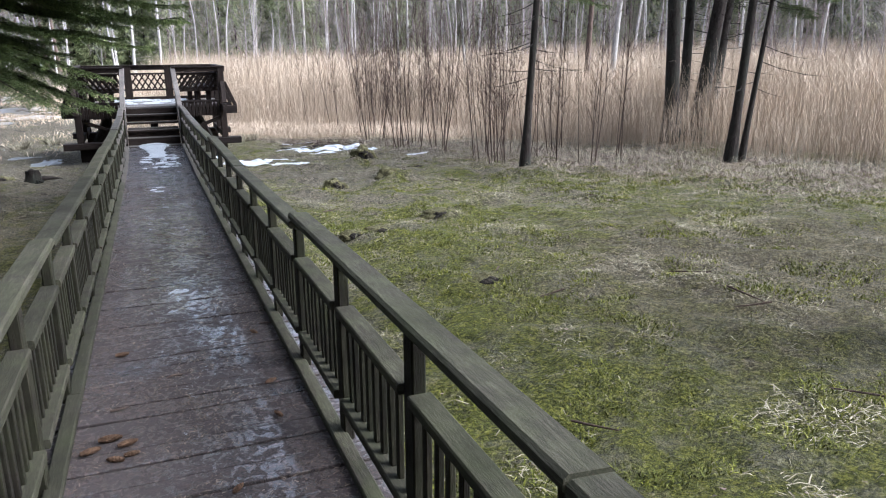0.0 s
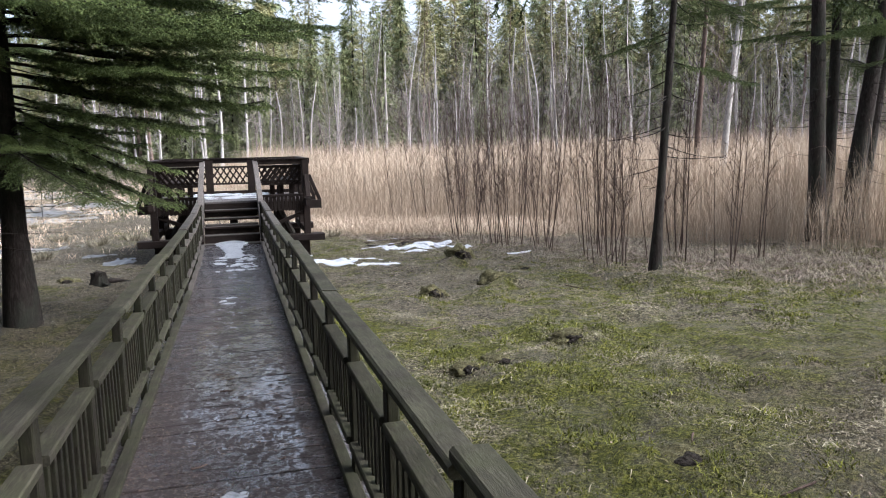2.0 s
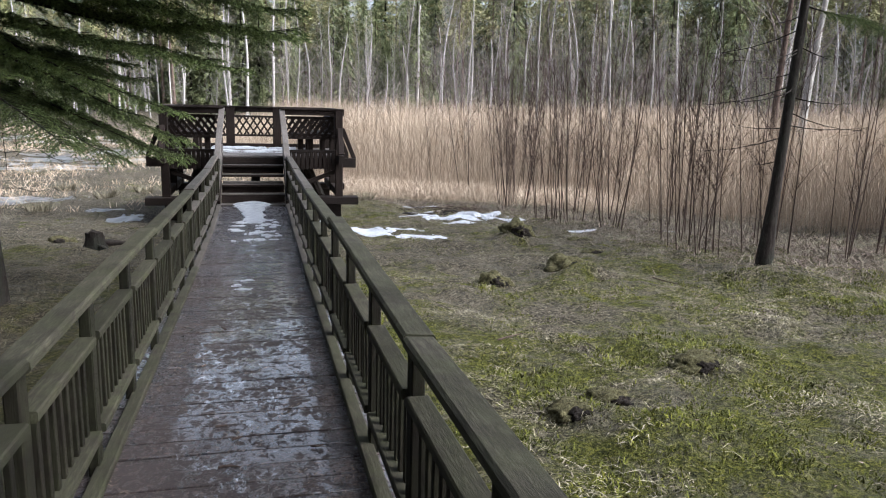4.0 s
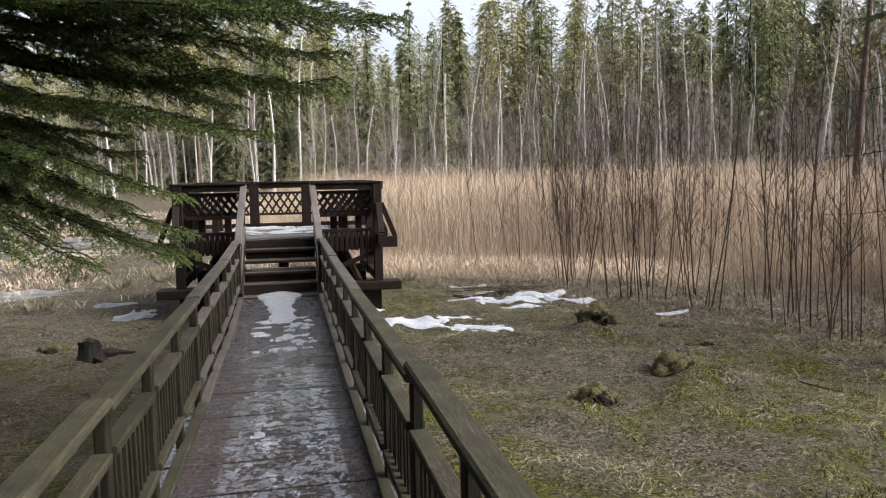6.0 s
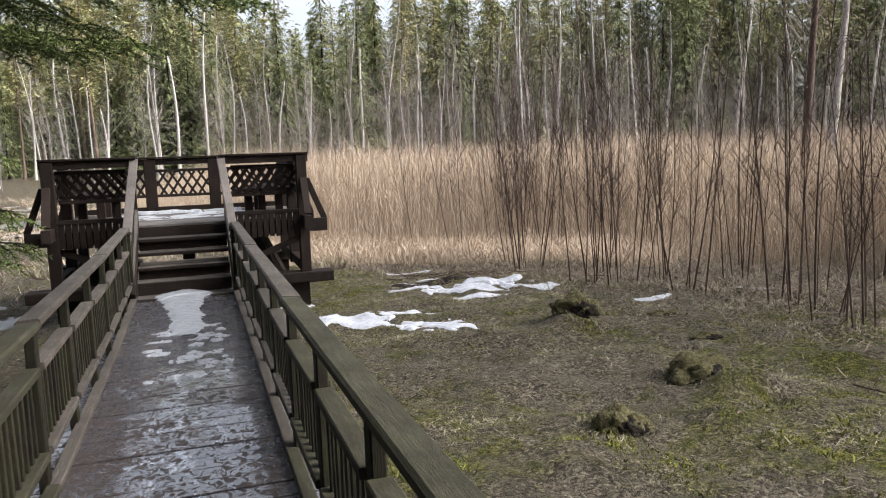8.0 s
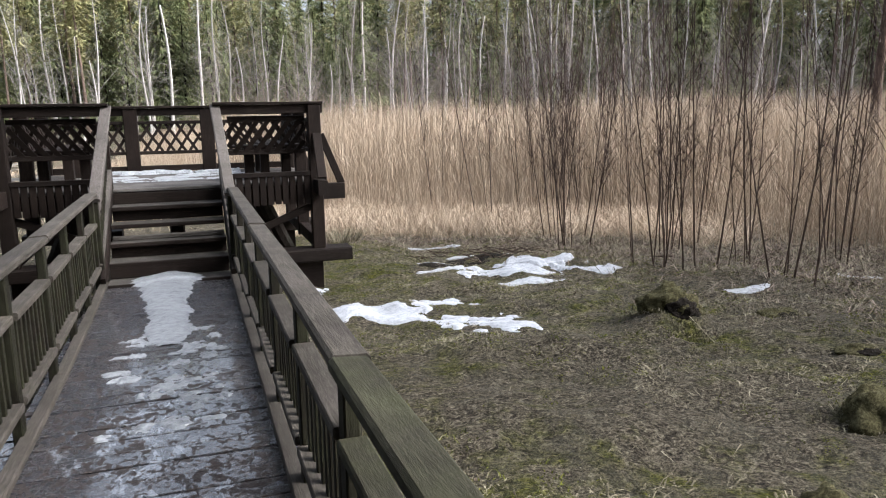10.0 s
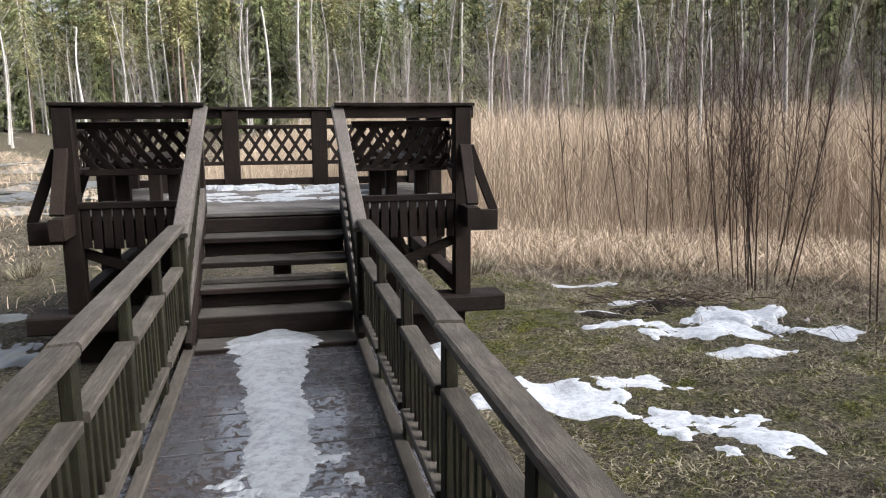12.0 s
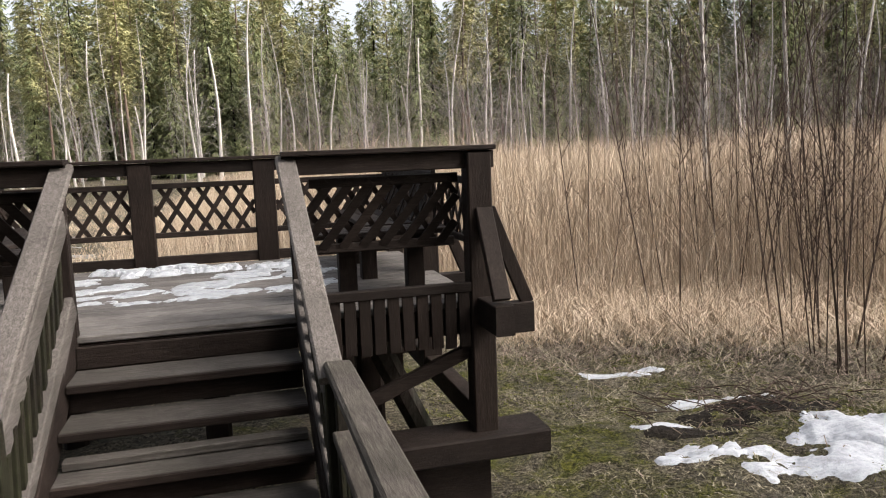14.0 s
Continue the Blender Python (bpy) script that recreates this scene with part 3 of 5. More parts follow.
def stair_railing(sx):
    r = thing("stair_railing", (CX + sx * 0.63, 20.6, DECK), "sloping grey-brown timber stair railing with slats", "railing", "railings beside the stairs")
    x0 = CX + sx * 0.63

    def loc(x, y, z):
        return (x - x0, y - 20.6, z - DECK)
    xc = CX + sx * 0.65
    timber("cap_rail", loc(xc, 20.55, 1.36), loc(xc - sx * 0.05, 22.02, 2.285), 0.115, 0.042, stair_rail_wood, r, ch=0.009)
    timber("mid_rail", loc(xc, 20.62, 1.15), loc(xc - sx * 0.03, 21.98, 2.0), 0.04, 0.12, stair_rail_wood, r)
    timber("bottom_rail", loc(xc, 20.6, 0.66), loc(xc - sx * 0.03, 21.98, 1.52), 0.045, 0.13, stair_rail_wood, r)
    for k in range(11):
        f = (k + 0.6) / 11.5
        y = 20.62 + 1.36 * f
        timber("slat", loc(xc, y, 0.70 + 0.855 * f), loc(xc - sx * 0.02, y, 1.12 + 0.85 * f), 0.022, 0.045, rail_wood_shaded, r, up=(0, 1, 0), ch=0.003)
    timber("post", loc(xc - sx * 0.02, 22.0, FLOOR), loc(xc - sx * 0.02, 22.0, 2.26), 0.06, 0.085, stain_up, r, up=(0, 1, 0))
    timber("post", loc(xc, 20.62, DECK), loc(xc, 20.62, 1.34), 0.06, 0.085, rail_wood_shaded, r, up=(0, 1, 0))


stairs()
stair_railing(-1)
stair_railing(1)


def lattice(parent, o, ux, uy, w, h, pitch=0.125, strip=0.038, mat=None, ways=(1, -1), run=1.0):
    """Crossed diagonal strips in two layers within a w by h panel; o: its lower corner, ux, uy: its axes."""
    o, ux, uy = Vector(o), Vector(ux).normalized(), Vector(uy).normalized()
    nn = ux.cross(uy).normalized()
    for sgn, off in ((1, 0.006), (-1, -0.006)):
        if sgn not in ways:
            continue
        k = -h * run
        while k < w + h * run:
            a, b = (k, 0.0), (k + h * run, h)
            if sgn < 0:
                a, b = (k + h * run, 0.0), (k, h)
            (ax, ay), (bx, by) = a, b

            def clip(px, py, qx, qy):
                if px < 0:
                    t = (0 - px) / (qx - px)
                    return 0.0, py + t * (qy - py)
                if px > w:
                    t = (w - px) / (qx - px)
                    return w, py + t * (qy - py)
                return px, py
            if not (max(ax, bx) <= 0.02 or min(ax, bx) >= w - 0.02):
                pa, pb = clip(ax, ay, bx, by), clip(bx, by, ax, ay)
                if (pa[0] - pb[0]) ** 2 + (pa[1] - pb[1]) ** 2 > 0.01:
                    P = o + ux * pa[0] + uy * pa[1] + nn * off
                    Q = o + ux * pb[0] + uy * pb[1] + nn * off
                    timber("strip", P, Q, strip, 0.01, mat or stain_x, parent, up=nn, ch=0.002)
            k += pitch


def platform():
    p = thing("viewing_platform", (CX, FRONT, 0), "dark brown stained timber viewing platform with lattice railings", "platform")
    p.matrix_basis = Matrix.Identity(4)
    # floor boards
    y = FRONT - 0.02
    while y < BACK - 0.05:
        timber("floor_board", (LEFT + 0.05, y + 0.07, FLOOR - 0.02), (RIGHT - 0.05, y + 0.07, FLOOR - 0.02 + random.uniform(-0.002, 0.002)), 0.138, 0.04, floor_wood, p, wobble=0.002)
        y += 0.145
    timber("edge_beam", (LEFT, FRONT + 0.03, FLOOR - 0.13), (RIGHT, FRONT + 0.03, FLOOR - 0.13), 0.07, 0.17, stain_x, p)
    timber("edge_beam", (LEFT, BACK, FLOOR - 0.13), (RIGHT, BACK, FLOOR - 0.13), 0.07, 0.17, stain_x, p)
    for x in (LEFT + 0.05, CX, RIGHT - 0.05):
        timber("joist", (x, FRONT, FLOOR - 0.12), (x, BACK, FLOOR - 0.12), 0.08, 0.15, stain_y, p)
    # corner and middle posts
    for x in (LEFT + 0.08, RIGHT - 0.08):
        for y in (FRONT, (FRONT + BACK) / 2, BACK):
            timber("post", (x, y, 0.45), (x, y, TOP - 0.03), 0.16, 0.14, stain_up, p, up=(0, 1, 0), ch=0.01)
    for x in (-0.375, 0.72):
        timber("back_post", (x, BACK, FLOOR - 0.2), (x, BACK, TOP - 0.03), 0.2, 0.1, stain_up, p, up=(0, 1, 0), ch=0.01)
    # top rails with a flat cap
    def top_rail(a, b, mat):
        a, b = Vector(a), Vector(b)
        timber("top_rail", a, b, 0.045, 0.11, mat, p)
        timber("cap", a + Vector((0, 0, 0.072)), b + Vector((0, 0, 0.072)), 0.15, 0.03, mat, p, ch=0.005)
    zt = TOP - 0.07
    top_rail((LEFT - 0.02, FRONT, zt), (-0.41, FRONT, zt), stain_x)
    top_rail((0.74, FRONT, zt), (RIGHT + 0.03, FRONT, zt), stain_x)
    top_rail((LEFT - 0.02, BACK, zt), (RIGHT + 0.03, BACK, zt), stain_x)
    for x in (LEFT + 0.03, RIGHT - 0.03):
        top_rail((x, FRONT + 0.08, zt - 0.002), (x, BACK - 0.08, zt - 0.002), stain_y)
    # lattice panels: back and sides
    def framed(o, ux, w, z0, z1, mat):
        o, ux = Vector(o), Vector(ux)
        timber("panel_rail", o + Vector((0, 0, z0)), o + ux * w + Vector((0, 0, z0)), 0.05, 0.05, mat, p)
        timber("panel_rail", o + Vector((0, 0, z1)), o + ux * w + Vector((0, 0, z1)), 0.05, 0.05, mat, p)
        lattice(p, o + Vector((0, 0, z0 + 0.02)), ux, (0, 0, 1), w, z1 - z0 - 0.04, 0.165, 0.042, mat, (1, -1), 0.66)
    for a, b in ((LEFT + 0.16, -0.475), (-0.275, 0.62), (0.82, RIGHT - 0.16)):
        framed((a, BACK, 0), (1, 0, 0), b - a, FLOOR + 0.29, FLOOR + 0.74, stain_x)
        timber("kick_rail", (a, BACK, FLOOR + 0.05), (b, BACK, FLOOR + 0.05), 0.05, 0.09, stain_x, p)
    midy = (FRONT + BACK) / 2
    for x in (LEFT + 0.05, RIGHT - 0.05):
        for a, b in ((FRONT + 0.08, midy - 0.08), (midy + 0.08, BACK - 0.08)):
            framed((x, a, 0), (0, 1, 0), b - a, FLOOR + 0.36, FLOOR + 0.76, stain_y)
    # slatted skirts below the front edge
    for a, b in ((LEFT + 0.16, -0.52), (0.86, RIGHT - 0.16)):
        timber("skirt_rail", (a, FRONT - 0.045, FLOOR + 0.1), (b, FRONT - 0.045, FLOOR + 0.1), 0.06, 0.06, stain_x, p)
        n = int((b - a) / 0.088)
        for i in range(n):
            x = a + (b - a) * (i + 0.5) / n
            timber("skirt_slat", (x, FRONT - 0.05, FLOOR - 0.28 + random.uniform(-0.012, 0.012)), (x, FRONT - 0.05, FLOOR + 0.075), 0.073, 0.024, stain_up, p, up=(0, 1, 0), ch=0.004, wobble=0.003)
    # struts beside the corner posts, with the beams that they stand on
    for sx, x in ((-1, LEFT + 0.08), (1, RIGHT - 0.08)):
        for y in (FRONT + 0.02, midy, BACK):
            timber("side_beam", (x, y, FLOOR - 0.14), (x + sx * 0.36, y, FLOOR - 0.14), 0.1, 0.2, stain_x, p)
            timber("side_strut", (x + sx * 0.08, y, 1.92), (x + sx * 0.33, y, FLOOR - 0.05), 0.09, 0.04, stain_up, p, up=(0, 1, 0))
        timber("front_strut", (x + sx * 0.02, FRONT - 0.06, 1.93), (x + sx * 0.02, FRONT - 0.36, 1.4), 0.11, 0.045, stain_up, p, up=(0, 1, 0))
        timber("front_beam", (x + sx * 0.02, FRONT, 1.28), (x + sx * 0.02, FRONT - 0.42, 1.28), 0.12, 0.18, stain_y, p)
        timber("brace", (x - sx * 0.06, FRONT + 0.02, 1.02), (x - sx * 0.86, FRONT + 0.02, 0.7), 0.05, 0.09, stain_x, p)
        # sleepers under the posts
        for y in (FRONT, BACK):
            timber("sleeper", (x - sx * 0.95, y, 0.4), (x + sx * 0.4, y, 0.4), 0.34, 0.16, stain_x, p, ch=0.015)
            timber("footing", (x - sx * 0.5, y + 0.1, 0.06), (x + sx * 0.05, y + 0.1, 0.06), 0.12, 0.54, stain_x, p, ch=0.02)
    # inner posts, a leaning log and cross beams in the dark below the floor
    for x, y in ((-1.0, 22.9), (1.35, 23.0), (-1.0, 24.3), (1.35, 24.3), (0.2, 23.6)):
        timber("inner_post", (x, y, hz(x, y) - 0.2), (x, y, FLOOR - 0.19), 0.2, 0.2, stain_up, p, up=(0, 1, 0), ch=0.03)
    for sx, x in ((-1, LEFT + 0.5), (1, RIGHT - 0.5)):
        timber("leaning_log", (x + sx * 0.3, FRONT + 0.9, hz(x, FRONT) + 0.05), (x - sx * 0.25, FRONT + 0.5, FLOOR - 0.2), 0.17, 0.17, spruce_bark, p, up=(0, 1, 0), ch=0.05)
        timber("lower_beam", (x + sx * 0.42, FRONT + 0.1, 0.55), (x + sx * 0.42, BACK, 0.55), 0.12, 0.16, stain_y, p)
    for y in (22.9, 24.3):
        timber("cross_beam", (LEFT + 0.1, y, FLOOR - 0.26), (RIGHT - 0.1, y, FLOOR - 0.26), 0.12, 0.16, stain_x, p)
    return p


platform()


def bench(a, b, back, way=1, group="benches round the platform"):
    """A bench from a to b with a leaning lattice back on the outer side."""
    a, b = Vector(a), Vector(b)
    ux = (b - a).normalized()
    out = Vector(back)
    be = thing("bench", a, "dark timber bench with crossed lattice backrest, on stub posts", "bench", group)
    L = (b - a).length
    mat = stain_x if abs(ux.x) > 0.5 else stain_y
    for k in range(3):
        o = -out * (0.08 + 0.125 * k)
        timber("seat_board", ux * 0.02 + o + Vector((0, 0, 0.44)), ux * (L - 0.02) + o + Vector((0, 0, 0.44)), 0.115, 0.035, mat, be)
    for f in (0.28, 0.78):
        timber("leg", ux * L * f - out * 0.3, ux * L * f - out * 0.3 + Vector((0, 0, 0.42)), 0.12, 0.12, stain_up, be, up=(0, 1, 0))
    lean = out * 0.12 + Vector((0, 0, 0.42))
    lo = Vector((0, 0, 0.37)) + out * 0.0
    timber("back_rail", lo, lo + ux * L, 0.04, 0.06, mat, be)
    timber("back_rail", lo + lean, lo + ux * L + lean, 0.04, 0.06, mat, be)
    # broad slanting slats on the outer face, narrower ones crossing them behind
    lattice(be, lo + out * 0.012, ux, lean, L, lean.length, 0.128, 0.058, mat, (way,), 0.72)
    lattice(be, lo - out * 0.012, ux, lean, L, lean.length, 0.165, 0.036, mat, (-way,), 0.66)


bench((0.9, FRONT + 0.22, FLOOR), (1.84, FRONT + 0.22, FLOOR), (0, -1, 0))
bench((LEFT + 0.16, FRONT + 0.22, FLOOR), (-0.56, FRONT + 0.22, FLOOR), (0, -1, 0), -1)
bench((RIGHT - 0.3, FRONT + 0.7, FLOOR), (RIGHT - 0.3, BACK - 0.3, FLOOR), (1, 0, 0))
bench((LEFT + 0.3, FRONT + 0.7, FLOOR), (LEFT + 0.3, BACK - 0.3, FLOOR), (-1, 0, 0))

# ---- trees ----


def bent(p, q, n, sag, side=0.0):
    """Points from p to q, bowed by sag downwards at the middle."""
    p, q = Vector(p), Vector(q)
    s = (q - p).cross(Vector((0, 0, 1)))
    s = s.normalized() if s.length > 1e-6 else Vector((1, 0, 0))
    return [p.lerp(q, i / n) - Vector((0, 0, sag * 4 * (i / n) * (1 - i / n))) + s * side * math.sin(math.pi * i / n) for i in range(n + 1)]


def trunk_mesh(name, h, r, mat, seed, lean=0.0, crook=0.05, sides=9, top=0.12):
    rng = random.Random(seed)
    n = 12
    a0, a1 = rng.uniform(0, 6.28), rng.uniform(0, 6.28)
    pts, rad = [], []
    for i in range(n + 1):
        f = i / n
        pts.append((lean * f * h + crook * math.sin(3.1 * f + a0) * f * 2, crook * math.sin(4.3 * f + a1) * f * 2, f * h))
        flare = 1 + 0.55 * math.exp(-f * h / 0.25)
        rad.append(r * (1 - (1 - top) * f) * flare)
    pts[0] = (0, 0, -0.15)
    bm = tube(bmesh.new(), pts, rad, sides)
    ob = finish(name, bm, mat, smooth=True)
    me = ob.data
    bpy.data.objects.remove(ob)
    return me, pts, rad


def spray(rng, verts, faces, p, d, n_up, length, fan, width, twigs, droop=0.25):
    """A flat spray of needles: a twig with side twigs, each a narrow tapering blade."""
    d = d.normalized()
    s = d.cross(n_up).normalized()
    for k in range(twigs):
        f = (k + 0.5) / twigs
        base = p + d * length * f - Vector((0, 0, droop * length * f * f))
        sg = -1 if k % 2 else 1
        ln = fan * (1.15 - f) * rng.uniform(0.7, 1.2)
        way = (s * sg * 0.8 + d * 0.75 + Vector((0, 0, rng.uniform(-0.35, 0.05)))).normalized()
        tip = base + way * ln
        w = way.cross(Vector((rng.uniform(-1, 1), rng.uniform(-1, 1), 1))).normalized() * width
        i = len(verts)
        verts += [base - w, base + w, tip]
        faces.append((i, i + 1, i + 2))
    tip = p + d * length * 1.1 - Vector((0, 0, droop * length * 1.2))
    i = len(verts)
    verts += [p - s * width, p + s * width, tip]
    faces.append((i, i + 1, i + 2))


def far_conifer(seed, h, kind):
    """Crown of a spruce or a pine seen from afar: whorls of limbs set with fine drooping sprays."""
    rng = random.Random(seed)
    verts, faces = [], []
    z = h * (0.05 if kind == "spruce" else 0.4)
    while z < h * 0.99:
        f = (z - h * 0.05) / (h * 0.95)
        if kind == "spruce":
            reach = 0.215 * h * (1 - f) ** 0.8 * rng.uniform(0.7, 1.15) + 0.15
        else:
            reach = 0.17 * h * (1 - f) ** 0.5 * rng.uniform(0.5, 1.1) + 0.25
        for k in range(rng.randint(6, 8)):
            a = rng.uniform(0, 6.283)
            L = reach * rng.uniform(0.45, 1.15)
            d = Vector((math.cos(a), math.sin(a), rng.uniform(-0.45, -0.1) if kind == "spruce" else rng.uniform(0.0, 0.4)))
            p = Vector((0, 0, z + rng.uniform(-0.25, 0.25)))
            m = max(2, int(L / 0.42))
            for j in range(m):
                g = (j + 0.35) / m
                q = p + d * L * g + Vector((rng.uniform(-0.15, 0.15), rng.uniform(-0.15, 0.15), rng.uniform(-0.12, 0.12) + 0.18 * L * g * g))
                spray(rng, verts, faces, q, d + Vector((rng.uniform(-0.4, 0.4), rng.uniform(-0.4, 0.4), rng.uniform(-0.5, 0.2))),
                      Vector((rng.uniform(-0.6, 0.6), rng.uniform(-0.6, 0.6), 1)), L / m * 1.4, 0.42, 0.062, 8, 0.45)
        z += h * 0.024 * rng.uniform(0.7, 1.3)
    return np.array([tuple(v) for v in verts]), faces


def bare_crown(seed, h, r, spread_, n, low=0.35, twig=3, rise=(0.5, 1.5)):
    """Leafless branches, each forking into twigs."""
    rng = random.Random(seed)
    bm = bmesh.new()
    for k in range(n):
        f = low + (1 - low) * (k + rng.random()) / n
        p = Vector((0, 0, f * h))
        a = rng.uniform(0, 6.283)
        L = spread_ * (1.15 - f) * rng.uniform(0.5, 1.2) + 0.3
        q = p + Vector((math.cos(a) * L, math.sin(a) * L, L * rng.uniform(*rise)))
        pts = bent(p, q, 4, -0.1 * L, rng.uniform(-0.1, 0.1) * L)
        rr = r * (1 - f) * 0.24 + 0.007
        tube(bm, pts, [rr, rr * 0.8, rr * 0.6, rr * 0.4, rr * 0.2], 3)
        for j in range(twig):
            s = pts[1 + j % 4]
            e = s + Vector((rng.uniform(-1, 1), rng.uniform(-1, 1), rng.uniform(0.2, 1.2))).normalized() * L * rng.uniform(0.3, 0.6)
            tube(bm, bent(s, e, 2, 0), [rr * 0.45, rr * 0.3, rr * 0.12], 3)
    return bm


def to_mesh(name, bm, mat):
    me = bpy.data.meshes.new(name)
    bm.to_mesh(me)
    bm.free()
    me.materials.append(mat)
    return me


def tree(name, parts, at, turn, size, label, category="tree", group="", lean=0.0):
    t = thing(name, at, label, category, group)
    t.matrix_basis = pose(*at, lean, 0, turn) @ Matrix.Scale(size, 4)
    for n, me in parts:
        o = new(n, me)
        o.parent = t
    return t


def forest():
    rng = random.Random(11)
    spruces, pines, birches, alders = [], [], [], []
    for s in range(5):
        v, f = far_conifer(20 + s, 19 + s, "spruce")
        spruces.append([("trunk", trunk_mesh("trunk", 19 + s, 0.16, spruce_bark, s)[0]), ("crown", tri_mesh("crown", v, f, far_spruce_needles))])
    for s in range(4):
        v, f = far_conifer(40 + s, 20 + s, "pine")
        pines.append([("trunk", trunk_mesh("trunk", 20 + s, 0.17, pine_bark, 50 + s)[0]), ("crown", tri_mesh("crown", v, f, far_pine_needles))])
    snags, thicket = [], []
    for s in range(5):
        birches.append([("trunk", trunk_mesh("trunk", 13 + s, 0.1, pale_bark, 60 + s, crook=0.35)[0]), ("crown", to_mesh("crown", bare_crown(70 + s, 13 + s, 0.09, 2.6, 40, 0.2), grey_bark))])
        alders.append([("trunk", trunk_mesh("trunk", 10 + s, 0.065, grey_bark, 80 + s, crook=0.3)[0]), ("crown", to_mesh("crown", bare_crown(90 + s, 10 + s, 0.07, 2.2, 44, 0.06, 4), grey_bark))])
        snags.append([("trunk", trunk_mesh("trunk", 9 + 1.5 * s, 0.13, pale_bark, 160 + s, crook=0.15, top=0.35)[0]), ("crown", to_mesh("crown", bare_crown(170 + s, 9 + 1.5 * s, 0.05, 1.5, 52, 0.1, 2, (-0.25, 0.45)), pale_bark))])
        thicket.append([("trunk", trunk_mesh("trunk", 7 + s, 0.045, thicket_bark, 180 + s, crook=0.4)[0]), ("crown", to_mesh("crown", bare_crown(190 + s, 7 + s, 0.03, 2.2, 64, 0.08, 4), thicket_bark))])

    def row(kinds, n, lo, hi, r0, r1, name, label, group, s0=0.85, s1=1.15, tilt=2.0):
        for k in range(n):
            a = radians(lo + (hi - lo) * (k + rng.random()) / n)
            d = rng.uniform(r0, r1)
            x, y = math.sin(a) * d, 12 + math.cos(a) * d
            # the wood is lower to the west, with a gap in the middle
            low = float(np.interp(math.degrees(a), [-14, -8, 4, 6.5, 10, 12.5], [0.78, 0.92, 1.0, 0.76, 0.76, 1.0]))
            tree(name, rng.choice(kinds), (x, y, hz(x, y)), rng.uniform(0, 360), rng.uniform(s0, s1) * low, label, group=group, lean=rng.uniform(-tilt, tilt))
    row(spruces, 62, -40, 72, 70, 84, "spruce_tree", "dark green spruce at the edge of the forest", "forest spruces", 0.5, 0.98)
    row(spruces, 16, -6, 14, 68, 76, "spruce_tree", "broad green spruce branched to the ground", "forest spruces", 0.55, 0.8)
    row(spruces, 55, -40, 72, 64, 78, "spruce_tree", "young green spruce at the edge of the forest", "young forest spruces", 0.14, 0.42)
    row(pines, 44, -40, 8, 66, 80, "pine_tree", "bushy olive-green pine at the edge of the forest", "forest pines", 0.4, 0.9)
    row(spruces, 75, -40, 72, 84, 98, "spruce_tree", "tall dark spruce deep in the forest", "forest spruces", 0.85, 1.25)
    row(spruces, 75, -42, 74, 98, 112, "spruce_tree", "tall dark spruce deep in the forest", "forest spruces", 1.1, 1.4)
    row(pines, 90, -40, 72, 72, 94, "pine_tree", "tall pine with bare lower trunk and olive crown", "forest pines", 0.75, 1.15)
    row(birches, 50, -38, 70, 58, 74, "birch_tree", "leafless pale-barked birch beyond the reed bed", "forest birches", 0.7, 1.1, 5)
    row(snags, 64, -38, 70, 56, 74, "dead_tree", "grey barkless dead tree with short broken branches", "dead trees at the forest edge", 0.55, 1.1, 5)
    row(alders, 55, -38, 70, 54, 74, "alder_tree", "bare grey alder at the far side of the reeds", "forest alders", 0.5, 1.2, 5)
    row(thicket, 70, 2, 70, 46, 66, "alder_tree", "thin brown-grey leafless alder in a thicket", "thicket alders", 0.6, 1.1, 6)


forest()


